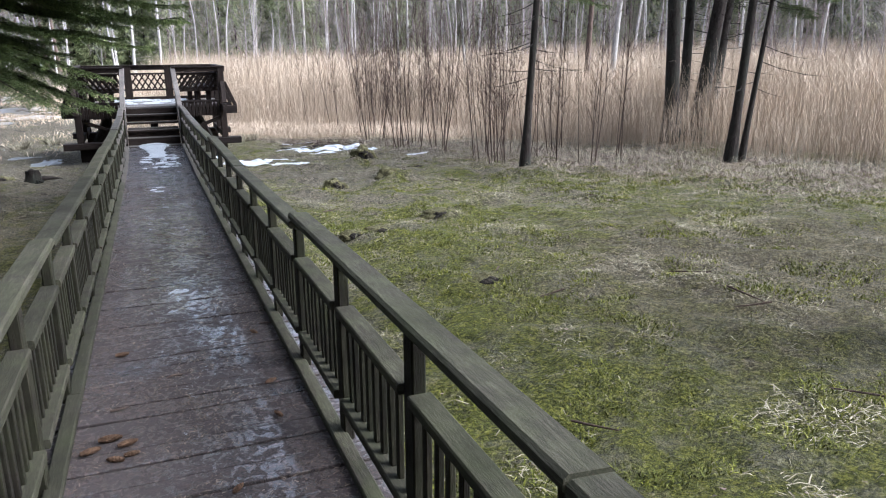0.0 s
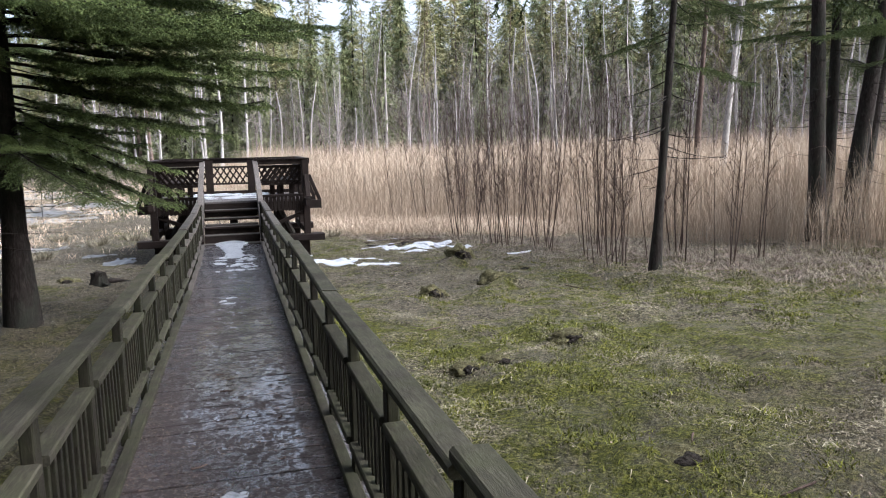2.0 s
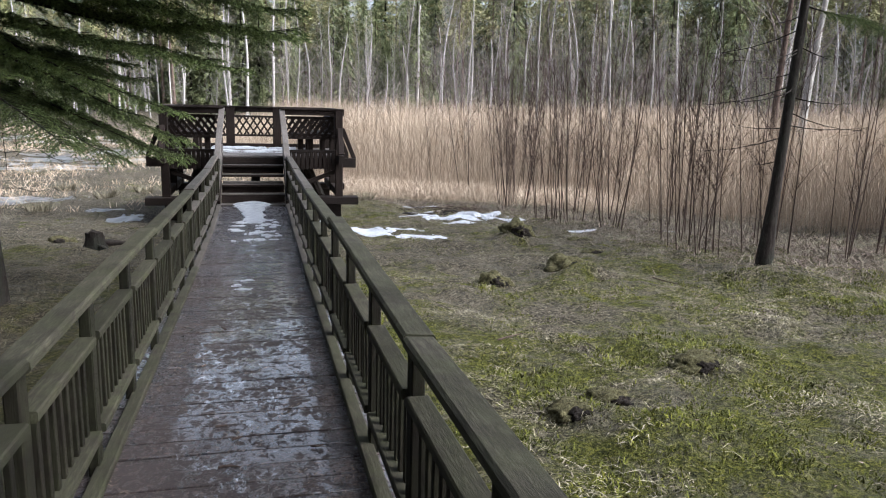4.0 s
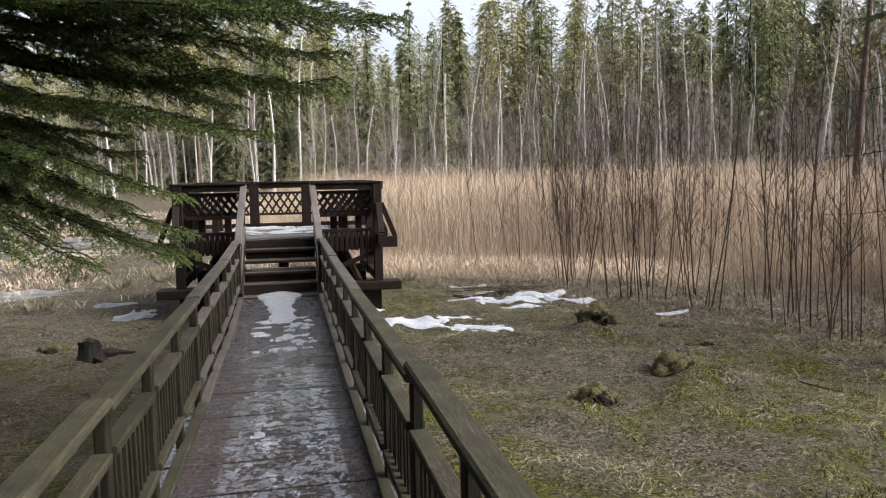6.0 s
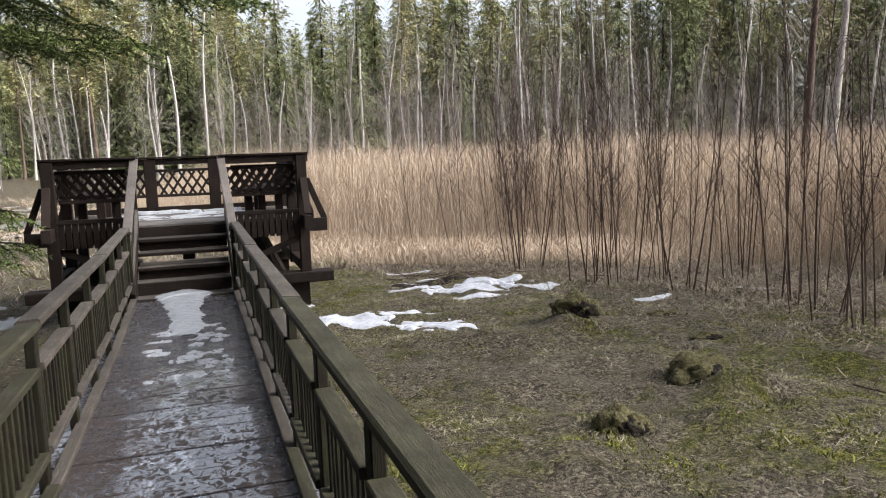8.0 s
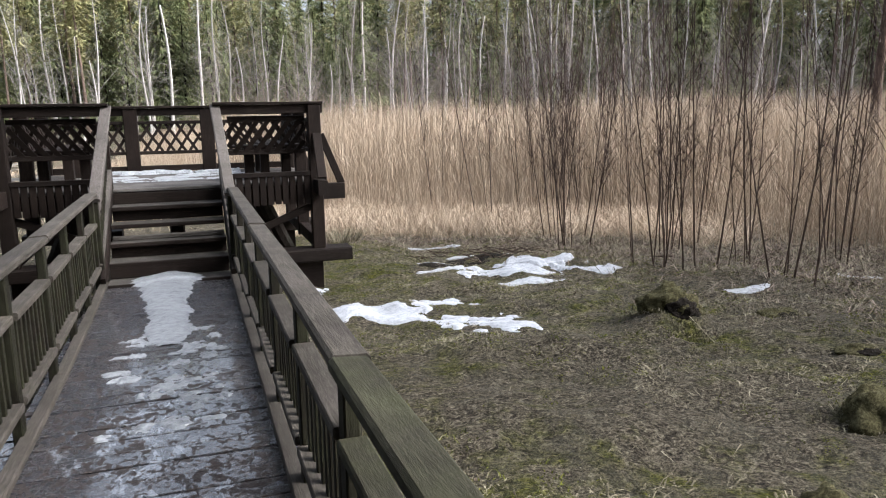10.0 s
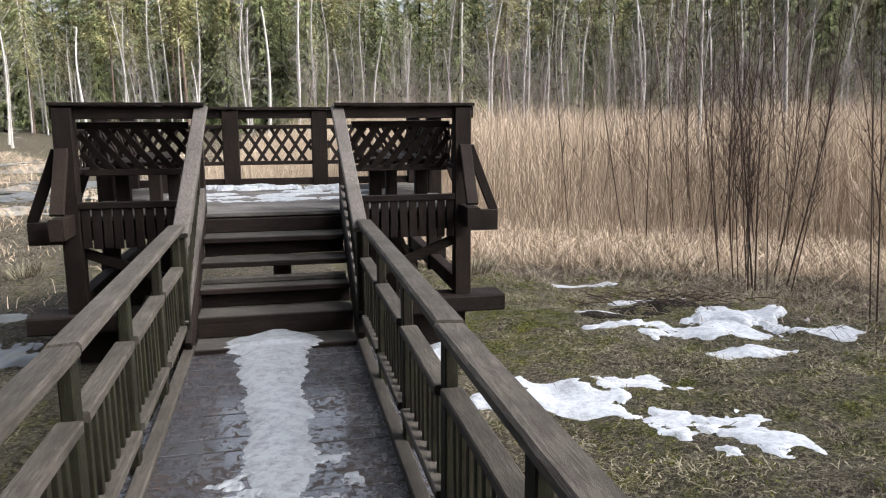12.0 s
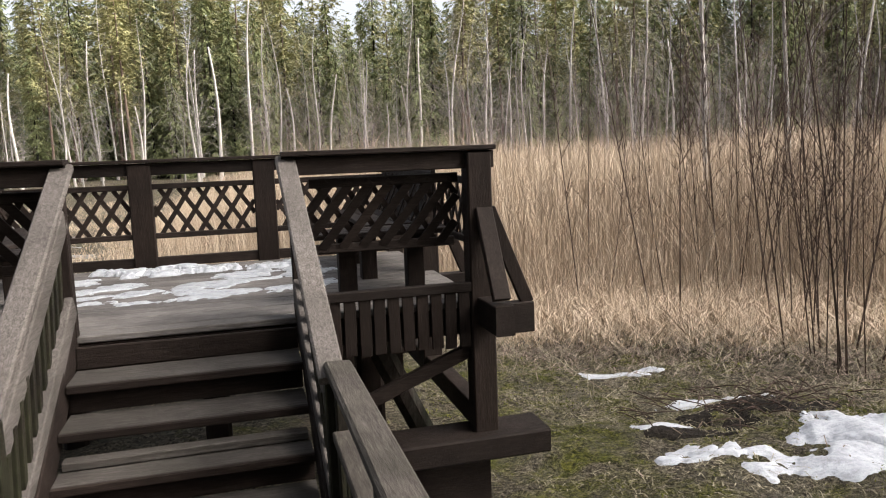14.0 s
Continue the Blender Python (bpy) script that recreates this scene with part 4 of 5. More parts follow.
# ---- spruces beside the boardwalk ----
def bough_mesh(seed, L, sag, hang, first=0.12):
    """A spruce bough along +x: a drooping limb, flat side twigs, each set with needles. hang: how far the twigs hang down."""
    rng = random.Random(seed)
    nv, nf = [], []
    wood_bm = bmesh.new()

    def axis(f):
        return Vector((L * f, 0.12 * L * math.sin(f * 6 + seed) * f * 0.7, -sag * L * f * f * (1.5 - f) + 0.05 * L * f ** 4 + 0.012 * L * math.sin(f * 9 + seed)))

    def needles(p, q, n, ln):
        d = q - p
        if d.length < 1e-4:
            return
        u = d.normalized()
        for i in range(n):
            b = p + d * (i + rng.random()) / n
            o = Vector((rng.uniform(-1, 1), rng.uniform(-1, 1), rng.uniform(-0.5, 1))).normalized()
            w = (u * 0.75 + o * 0.8).normalized()
            s = w.cross(Vector((rng.uniform(-1, 1), rng.uniform(-1, 1), rng.uniform(-1, 1)))).normalized() * 0.0042
            k = len(nv)
            nv.extend((b - s, b + s, b + w * ln * rng.uniform(0.7, 1.2)))
            nf.append((k, k + 1, k + 2))
    pts = [axis(i / 10) for i in range(11)]
    tube(wood_bm, pts, [0.024 * (1 - 0.9 * i / 10) for i in range(11)], 5)
    count = int(L * (1 - first) / 0.048)
    for k in range(count):
        f = first + (1 - first) * (k + rng.random()) / count
        p = axis(f)
        sg = 1 if k % 2 else -1
        ln = (0.95 * (1.08 - f) ** 0.75 + 0.12) * rng.uniform(0.6, 1.15) * min(1, 0.45 + f * 1.6)
        q = p + Vector((rng.uniform(0.45, 0.8) * ln, sg * rng.uniform(0.5, 0.85) * ln, -hang * ln * rng.uniform(0.6, 1.3) + rng.uniform(-0.05, 0.08) * ln))
        mid = p.lerp(q, 0.5) + Vector((0, 0, 0.12 * ln))
        tube(wood_bm, [p, mid, q], [0.006, 0.004, 0.0015], 3)
        for a, b in ((p, mid), (mid, q)):
            needles(a, b, int(60 * ln) + 10, 0.028)
        m = max(2, int(ln / 0.045))
        for j in range(m):
            g = (j + 0.7) / (m + 0.4)
            base = p.lerp(mid, g * 2) if g < 0.5 else mid.lerp(q, g * 2 - 1)
            tl = 0.3 * ln * (1.1 - g) * rng.uniform(0.6, 1.2) + 0.035
            dirn = (q - p).normalized()
            lat = Vector((-dirn.y, dirn.x, 0)) * (1 if j % 2 else -1)
            tip = base + (dirn * 0.8 + lat * 0.7 + Vector((0, 0, -hang * 0.9 + rng.uniform(-0.15, 0.12)))).normalized() * tl
            needles(base, tip, int(150 * tl) + 8, 0.027)
            k2 = len(nv)
            s2 = Vector((0.0014, 0.0014, 0))
            nv.extend((base - s2, base + s2, tip))
            nf.append((k2, k2 + 1, k2 + 2))
    wood_me = to_mesh("limb", wood_bm, spruce_bark)
    need_me = tri_mesh("needles", np.array([tuple(v) for v in nv]), nf, near_needles)
    return wood_me, need_me


BOUGHS = [bough_mesh(1, 3.6, 0.12, 0.1), bough_mesh(2, 3.3, 0.15, 0.2), bough_mesh(3, 3.0, 0.24, 0.3), bough_mesh(4, 2.4, 0.35, 0.95), bough_mesh(5, 4.4, 0.06, 0.85, 0.84)]


def near_spruce(at, h, r, lean, limbs, label, dead=26, seed=0):
    """A spruce with boughs (height, azimuth, pitch, size, which) and dead twigs on its lower trunk."""
    me, pts, rad = trunk_mesh("trunk", h, r, spruce_bark, seed, lean=lean, crook=0.04)
    t = tree("spruce_tree", [("trunk", me)], (at[0], at[1], hz(*at) - 0.02), 0, 1.0, label, group="spruces near the boardwalk")
    rng = random.Random(seed)
    for z, az, pitch, size, which in limbs:
        w, n = BOUGHS[which]
        m = pose(lean * z, 0, z, 0, -pitch, az) @ Matrix.Scale(size, 4)
        limb = new("bough", w)
        limb.parent = t
        limb.matrix_basis = m
        nd = new("needles", n)
        nd.parent = limb
    if dead:
        for k in range(dead):
            bm = bmesh.new()
            z = rng.uniform(1.2, min(h * 0.6, 7.0))
            az = rng.uniform(0, 6.283)
            L = rng.uniform(0.4, 1.5)
            p = Vector((lean * z, 0, z))
            q = p + Vector((math.cos(az) * L, math.sin(az) * L, rng.uniform(-0.25, 0.1) * L))
            c = bent(p, q, 4, 0.05 * L, rng.uniform(-0.1, 0.1) * L)
            tube(bm, c, [0.011, 0.008, 0.006, 0.004, 0.002], 3)
            for j in (1, 2, 3, 4):
                e = c[j] + Vector((rng.uniform(-1, 1), rng.uniform(-1, 1), rng.uniform(-0.7, 0.2))) * 0.28 * L
                tube(bm, bent(c[j], e, 2, 0.02), [0.004, 0.003, 0.001], 3)
            part("dead_twig", bm, spruce_bark, t)
    return t


def ring_limbs(rng, z0, z1, n, size0, size1, kinds=(0, 1, 2), avoid=None):
    out = []
    for k in range(n):
        f = k / max(1, n - 1)
        out.append((z0 + (z1 - z0) * f, 137.5 * k + rng.uniform(-20, 20), rng.uniform(-14, 6), size0 + (size1 - size0) * f, rng.choice(kinds)))
    return out


rl = random.Random(5)
# over the walk: the boughs that reach across the railing
main_limbs = [(z, az, pt, sz, w) for z, az, pt, sz, w in ((2.5 + 0.1 * k, -62 + (k * 47) % 105, -6 + (k * 5) % 9, min(1.12, 0.5 + 0.075 * k), (0, 1, 2)[k % 3]) for k in range(0, 34, 2))] + [(3.9, -8, -2, 1.0, 0), (4.1, 12, -4, 0.95, 1), (3.5, -30, -6, 0.9, 0), (3.3, 25, -8, 0.85, 1), (3.9, -5, 1, 1.2, 0), (4.1, 3, 0, 1.22, 1), (4.4, -10, -1, 1.25, 0), (3.6, 14, 1, 1.1, 0), (4.5, 8, -3, 1.15, 1), (4.0, -16, -2, 1.1, 0), (3.4, -6, -3, 1.0, 1), (4.8, -12, -4, 1.15, 0), (2.7, -8, -20, 0.78, 2), (2.4, -38, -18, 0.7, 2), (2.4, 5, -18, 0.76, 2), (2.55, -16, -24, 0.7, 1), (2.9, -22, -20, 0.72, 1), (2.75, -24, -18, 0.68, 2), (2.5, -55, -16, 0.72, 2), (4.6, -42, -2, 1.05, 0),
              (4.9, 5, 0, 1.08, 1), (5.2, -20, 2, 1.05, 0), (5.6, 35, 2, 1.0, 1), (5.9, -60, 0, 1.05, 0), (6.3, -5, 4, 1.0, 1), (4.4, -75, -6, 1.0, 2), (3.6, -95, -8, 0.9, 1), (2.9, 60, -12, 0.75, 2)]
near_spruce((-2.54, 14.46), 15, 0.165, 0.0, main_limbs + ring_limbs(rl, 6.6, 14, 26, 1.0, 0.25) + ring_limbs(rl, 3.0, 6.2, 10, 0.85, 1.0), "large dark spruce with drooping boughs over the boardwalk", 40, 1)
near_spruce((-2.85, 14.0), 11, 0.075, 0.005, ring_limbs(rl, 4.5, 10.5, 16, 0.7, 0.25), "slender spruce with bare lower trunk beside a larger one", 26, 2)
near_spruce((-2.75, 11.9), 16, 0.15, 0.01, ring_limbs(rl, 3.9, 15, 30, 1.1, 0.3), "thick dark spruce with high boughs on mossy ground", 30, 3)
near_spruce((-4.6, 14.8), 14, 0.12, -0.01, ring_limbs(rl, 3.2, 13, 26, 1.0, 0.3), "dark spruce among others beside the marsh", 26, 4)
# on the right, past the view, with tips hanging into it
near_spruce((5.9, 4.6), 16, 0.17, 0.0, [(3.55, 150, -3, 1.25, 4), (3.6, 151, -3, 1.28, 4), (3.3, 146, -3, 0.84, 4), (3.2, 143, -3, 0.84, 4), (3.3, 139, -3, 0.82, 4)]
            + ring_limbs(rl, 6.6, 15, 20, 1.1, 0.3), "large spruce with hanging bough tips above mossy ground", 0, 6)
# thin trees at the reed margin
near_spruce((7.32, 15.04), 11, 0.085, 0.06, [(3.6, -20, -10, 0.5, 2), (4.1, 160, -12, 0.45, 2), (4.6, 40, -8, 0.5, 1)] + ring_limbs(rl, 4.8, 10.5, 16, 0.62, 0.25, (1, 2, 3)), "thin leaning dark-trunked spruce at the reed margin", 34, 7)
near_spruce((11.7, 13.9), 12, 0.11, 0.07, ring_limbs(rl, 4.0, 11.5, 18, 0.75, 0.3, (1, 2, 3)), "leaning dark-trunked spruce among reeds", 20, 8)
near_spruce((12.05, 13.95), 10, 0.065, 0.13, ring_limbs(rl, 3.4, 9.5, 10, 0.55, 0.3, (2, 3)), "thin leaning spruce beside a thicker one among reeds", 12, 9)
near_spruce((12.80, 17.3), 15, 0.2, -0.05, ring_limbs(rl, 4.6, 13, 11, 0.8, 0.3, (1, 2, 3)), "thick dark spruce trunk standing in reeds", 20, 10)
near_spruce((13.59, 17.9), 14, 0.15, 0.0, ring_limbs(rl, 4.2, 12, 12, 0.8, 0.3, (1, 2, 3)), "straight dark spruce standing in reeds", 20, 11)
near_spruce((13.45, 17.2), 15, 0.21, 0.14, ring_limbs(rl, 4.4, 13, 11, 0.8, 0.3, (1, 2, 3)), "thick dark spruce leaning out of a group in reeds", 16, 12)
near_spruce((14.16, 17.6), 14, 0.17, 0.11, ring_limbs(rl, 4.4, 12, 10, 0.7, 0.3, (1, 2, 3)), "dark spruce leaning beside a thicker one in reeds", 16, 13)


def bare_tree(at, h, r, lean, label, mat, seed, n=30):
    me, pts, rad = trunk_mesh("trunk", h, r, mat, seed, lean=lean, crook=0.12)
    tree("alder_tree", [("trunk", me), ("crown", to_mesh("crown", bare_crown(seed + 5, h, r * 0.55, 2.4, n, 0.3, 4), thicket_bark))], (*at, hz(*at)), 0, 1.0, label, group="alders among the reeds")


bare_tree((17.0, 26.6), 12, 0.15, 0.06, "bare grey-brown alder leaning over reeds", grey_bark, 31)
bare_tree((15.5, 25.9), 12, 0.13, 0.01, "slim bare alder standing in reeds", shoot_bark, 32)
bare_tree((9.8, 31.0), 9, 0.06, 0.02, "slim bare alder in the reed bed", grey_bark, 35)
bare_tree((13.6, 33.0), 10, 0.08, -0.02, "slim bare alder deep in the reed bed", grey_bark, 36)


# ---- unseen wood added behind the start of the walk, to block light ----
def unseen_wood_behind():
    rng = random.Random(21)
    kinds = []
    for s in range(3):
        v, f = far_conifer(120 + s, 15 + s, "spruce")
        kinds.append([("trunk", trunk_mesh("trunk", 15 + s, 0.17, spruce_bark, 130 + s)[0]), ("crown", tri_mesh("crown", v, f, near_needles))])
    # spruces out of view, added to keep light off the walk's south faces
    for k in range(34):
        a = radians(128 + 136 * (k + rng.random()) / 34)
        d = rng.uniform(6.5, 22)
        x, y = math.sin(a) * d, 1.0 + math.cos(a) * d
        if abs(x) < 2.6:
            x = math.copysign(rng.uniform(2.6, 4.5), x)
        tree("spruce_tree", rng.choice(kinds), (x, y, hz(x, y)), rng.uniform(0, 360), rng.uniform(0.8, 1.2), "unseen spruce added behind the boardwalk's start to block light", group="spruces behind the walk")
    for k in range(14):
        x, y = rng.uniform(-16, -6.5), rng.uniform(1, 16)
        tree("spruce_tree", rng.choice(kinds), (x, y, hz(x, y)), rng.uniform(0, 360), rng.uniform(0.7, 1.1), "unseen spruce added beside the walk to block light", group="spruces behind the walk")


unseen_wood_behind()


# ---- shoots ----
def shoot_clump(at, n, seed, h0=3.2, h1=5.0):
    """A clump of upright young alder shoots with fine twigs."""
    rng = random.Random(seed)
    c = thing("alder_clump", (at[0], at[1], hz(*at)), "clump of thin bare upright brown shoots at the reed margin", "shrub", "clumps of shoots")
    for k in range(n):
        h = rng.uniform(h0, h1)
        a = rng.uniform(0, 6.283)
        rr = 0.48 * math.sqrt(rng.random())
        p = Vector((math.cos(a) * rr, math.sin(a) * rr, -0.05))
        out = rng.uniform(0.02, 0.2) * h
        q = Vector((p.x + math.cos(a) * out + rng.uniform(-0.15, 0.15), p.y + math.sin(a) * out + rng.uniform(-0.15, 0.15), h))
        pts = bent(p, q, 7, 0.0, rng.uniform(-0.14, 0.14))
        r = rng.uniform(0.0065, 0.014)
        bm = tube(bmesh.new(), pts, [r * (1 - 0.11 * i) for i in range(8)], 5)
        for j in range(21):
            f = rng.uniform(0.22, 0.98)
            i = min(6, int(f * 7))
            s = pts[i].lerp(pts[i + 1], f * 7 - i)
            b = rng.uniform(0, 6.283)
            L = rng.uniform(0.25, 0.85) * (1.25 - f)
            e = s + Vector((math.cos(b) * 0.6, math.sin(b) * 0.6, rng.uniform(0.5, 1.1))) * L
            tw = bent(s, e, 2, -0.03)
            tube(bm, tw, [r * 0.34, r * 0.25, 0.0012], 3)
            for _ in range(3):
                e2 = tw[1] + Vector((rng.uniform(-0.5, 0.5), rng.uniform(-0.5, 0.5), rng.uniform(0.1, 0.8))) * L * 0.6
                tube(bm, [tw[1], e2], [0.0022, 0.0009], 3)
        part("shoot", bm, shoot_bark, c)


for k, (x, y, n) in enumerate([(6.95, 25.0, 9), (6.9, 20.9, 12), (7.75, 20.5, 8), (7.45, 17.3, 8), (7.7, 16.5, 9), (6.75, 24.2, 9), (6.7, 21.3, 9), (7.3, 26.8, 7), (6.5, 23.6, 11), (7.3, 22.3, 8),
                               (8.3, 18.6, 8), (8.7, 16.9, 7), (8.9, 20.4, 7), (8.2, 22.9, 8), (8.0, 25.3, 7), (9.6, 18.0, 6), (9.3, 15.7, 7), (10.4, 16.4, 6), (9.8, 21.6, 6), (9.3, 24.3, 6),
                               (6.2, 26.2, 5), (7.0, 19.4, 7), (8.5, 27.5, 6), (7.9, 18.0, 6), (10.6, 19.6, 5), (5.6, 27.4, 3),
                               (8.1, 29.8, 7), (8.4, 28.6, 8), (7.9, 27.2, 7), (9.3, 29.0, 7), (9.7, 27.2, 7), (9.0, 26.0, 8), (10.6, 25.2, 6)]):
    shoot_clump((x, y), max(3, round(n * 0.68)), 300 + k)


# ---- reeds, grass and litter ----
def blades(name, x, y, h, w, lean, seed, mat, label, category, z0=None, droop=0.35):
    """Many thin upright or leaning blades in one mesh; lean: sideways reach as a part of the height."""
    rng = np.random.default_rng(seed)
    n = len(x)
    az, turn = rng.uniform(0, 2 * np.pi, n), rng.uniform(0, np.pi, n)
    z = height(x, y) - 0.02 if z0 is None else z0
    dx, dy = np.cos(az) * lean * h, np.sin(az) * lean * h
    sx, sy = np.cos(turn) * w / 2, np.sin(turn) * w / 2
    mx, my, mz = x + dx * 0.4, y + dy * 0.4, z + h * 0.62
    tz = z + h * (1 - droop * np.minimum(1, lean))
    v = np.empty((n, 5, 3))
    v[:, 0] = np.stack([x - sx, y - sy, z], -1)
    v[:, 1] = np.stack([x + sx, y + sy, z], -1)
    v[:, 2] = np.stack([mx + sx * 0.8, my + sy * 0.8, mz], -1)
    v[:, 3] = np.stack([mx - sx * 0.8, my - sy * 0.8, mz], -1)
    v[:, 4] = np.stack([x + dx, y + dy, tz], -1)
    b = np.arange(n)[:, None] * 5
    f = np.concatenate([b + [0, 1, 2], b + [0, 2, 3], b + [3, 2, 4]])
    ob = new(name, tri_mesh(name, v.reshape(-1, 3), f, mat))
    return tagged(ob, label, category, kind="stuff")


def margin(y):
    """The reed bed's near edge: x as a function of y."""
    return np.interp(y, [6, 10.5, 13.8, 16, 20, 24, 25.6, 26.5, 28.5, 29.0], [16, 12.8, 11.0, 9.9, 9.2, 7.4, 4.6, 2.4, 1.8, -3.0])


def reed_bed():
    rng = np.random.default_rng(3)
    xs, ys = [], []
    for x0, x1, y0, y1, n in ((2, 18, 6, 34, 95000), (-3, 40, 27.5, 46, 80000), (-8, 60, 40, 62, 50000), (-45, 70, 56, 70, 20000)):
        xs.append(rng.uniform(x0, x1, n))
        ys.append(rng.uniform(y0, y1, n))
    x, y = np.concatenate(xs), np.concatenate(ys)
    edge = margin(y) + 0.6 * np.sin(y * 1.7) * np.sin(y * 0.9 + 1) + rng.normal(0, 0.25, len(x))
    marsh = (x < 2 + (y - 28) * -0.55) & (y < 56)
    clump = np.sin(x * 1.3 + 2 * np.sin(y * 0.7)) * np.sin(y * 1.1 + x * 0.3)
    edge = edge + np.interp(y, [6, 12, 21, 23], [2.5, 2.3, 1.6, 0.0])
    keep = (x > edge) & ~marsh & (clump + rng.uniform(-1.2, 1.6, len(x)) > -0.5)
    x, y = x[keep], y[keep]
    inward = np.clip((x - margin(y)) / 5, 0, 1)
    inward = inward * sum((x > margin(y - d)).astype(float) for d in (0.6, 1.4, 2.2, 3.0, 3.8, 4.8)) / 6
    near = np.hypot(x, y - 12)
    h = rng.normal(2.2, 0.42, len(x)) * (0.22 + 0.78 * inward) * (1 + 0.08 * np.sin(x * 0.5) * np.sin(y * 0.4))
    w = 0.0038 + 0.00026 * np.clip(near - 8, 0, 60)
    blades("reeds", x, y, h, w, np.abs(rng.normal(0.06, 0.11, len(x))) + 0.5 * (1 - inward) * rng.random(len(x)), 5, straw, "dense bed of dry straw-coloured reeds", "reeds", droop=0.15)
    # leaves half way up the stems, and broken stems at the margin
    k = rng.choice(len(x), 75000, replace=len(x) < 75000)
    blades("reed_leaves", x[k], y[k], h[k] * 0.35, w[k] * 1.2, np.abs(rng.normal(0.8, 0.45, len(k))), 6, straw, "dry hanging leaves among the reeds", "reeds", z0=height(x[k], y[k]) + h[k] * rng.uniform(0.05, 0.75, len(k)), droop=0.6)
    n = 62000
    y = rng.uniform(8, 30, n)
    x = margin(y) + rng.normal(0.3, 1.5, n)
    ok = ~((x < 2.4) & (y > 21)) & (x > 1.4)
    x, y = x[ok], y[ok]
    dark = rng.random(len(x)) < 0.86
    blades("margin_litter", x[dark], y[dark], rng.uniform(0.03, 0.14, dark.sum()), 0.012 + 0 * x[dark], rng.uniform(1.0, 4.5, dark.sum()), 17, dead_leaf, "dark rotting stems and leaves along the reed margin", "litter", droop=0.9)
    x, y = x[~dark], y[~dark]
    blades("fallen_reeds", x, y, rng.uniform(0.06, 0.35, len(x)), 0.008 + 0 * x, rng.uniform(0.8, 3.5, len(x)), 7, dry_grass, "broken dry reed stems lying at the margin", "reeds", droop=0.9)
    n = 26000
    x, y = rng.uniform(1.8, 9, n), rng.uniform(22, 33, n)
    ok = (x > margin(y) - 0.2) & ((x < margin(y - 4) + 0.5) | (x < margin(y) + 3.0))
    x, y = x[ok], y[ok]
    blades("bent_reeds", x, y, rng.uniform(0.15, 0.9, len(x)), 0.007 + 0 * x, rng.uniform(0.5, 2.4, len(x)), 27, straw, "bent and broken reed stems at the front of the bed", "reeds", droop=0.75)


reed_bed()


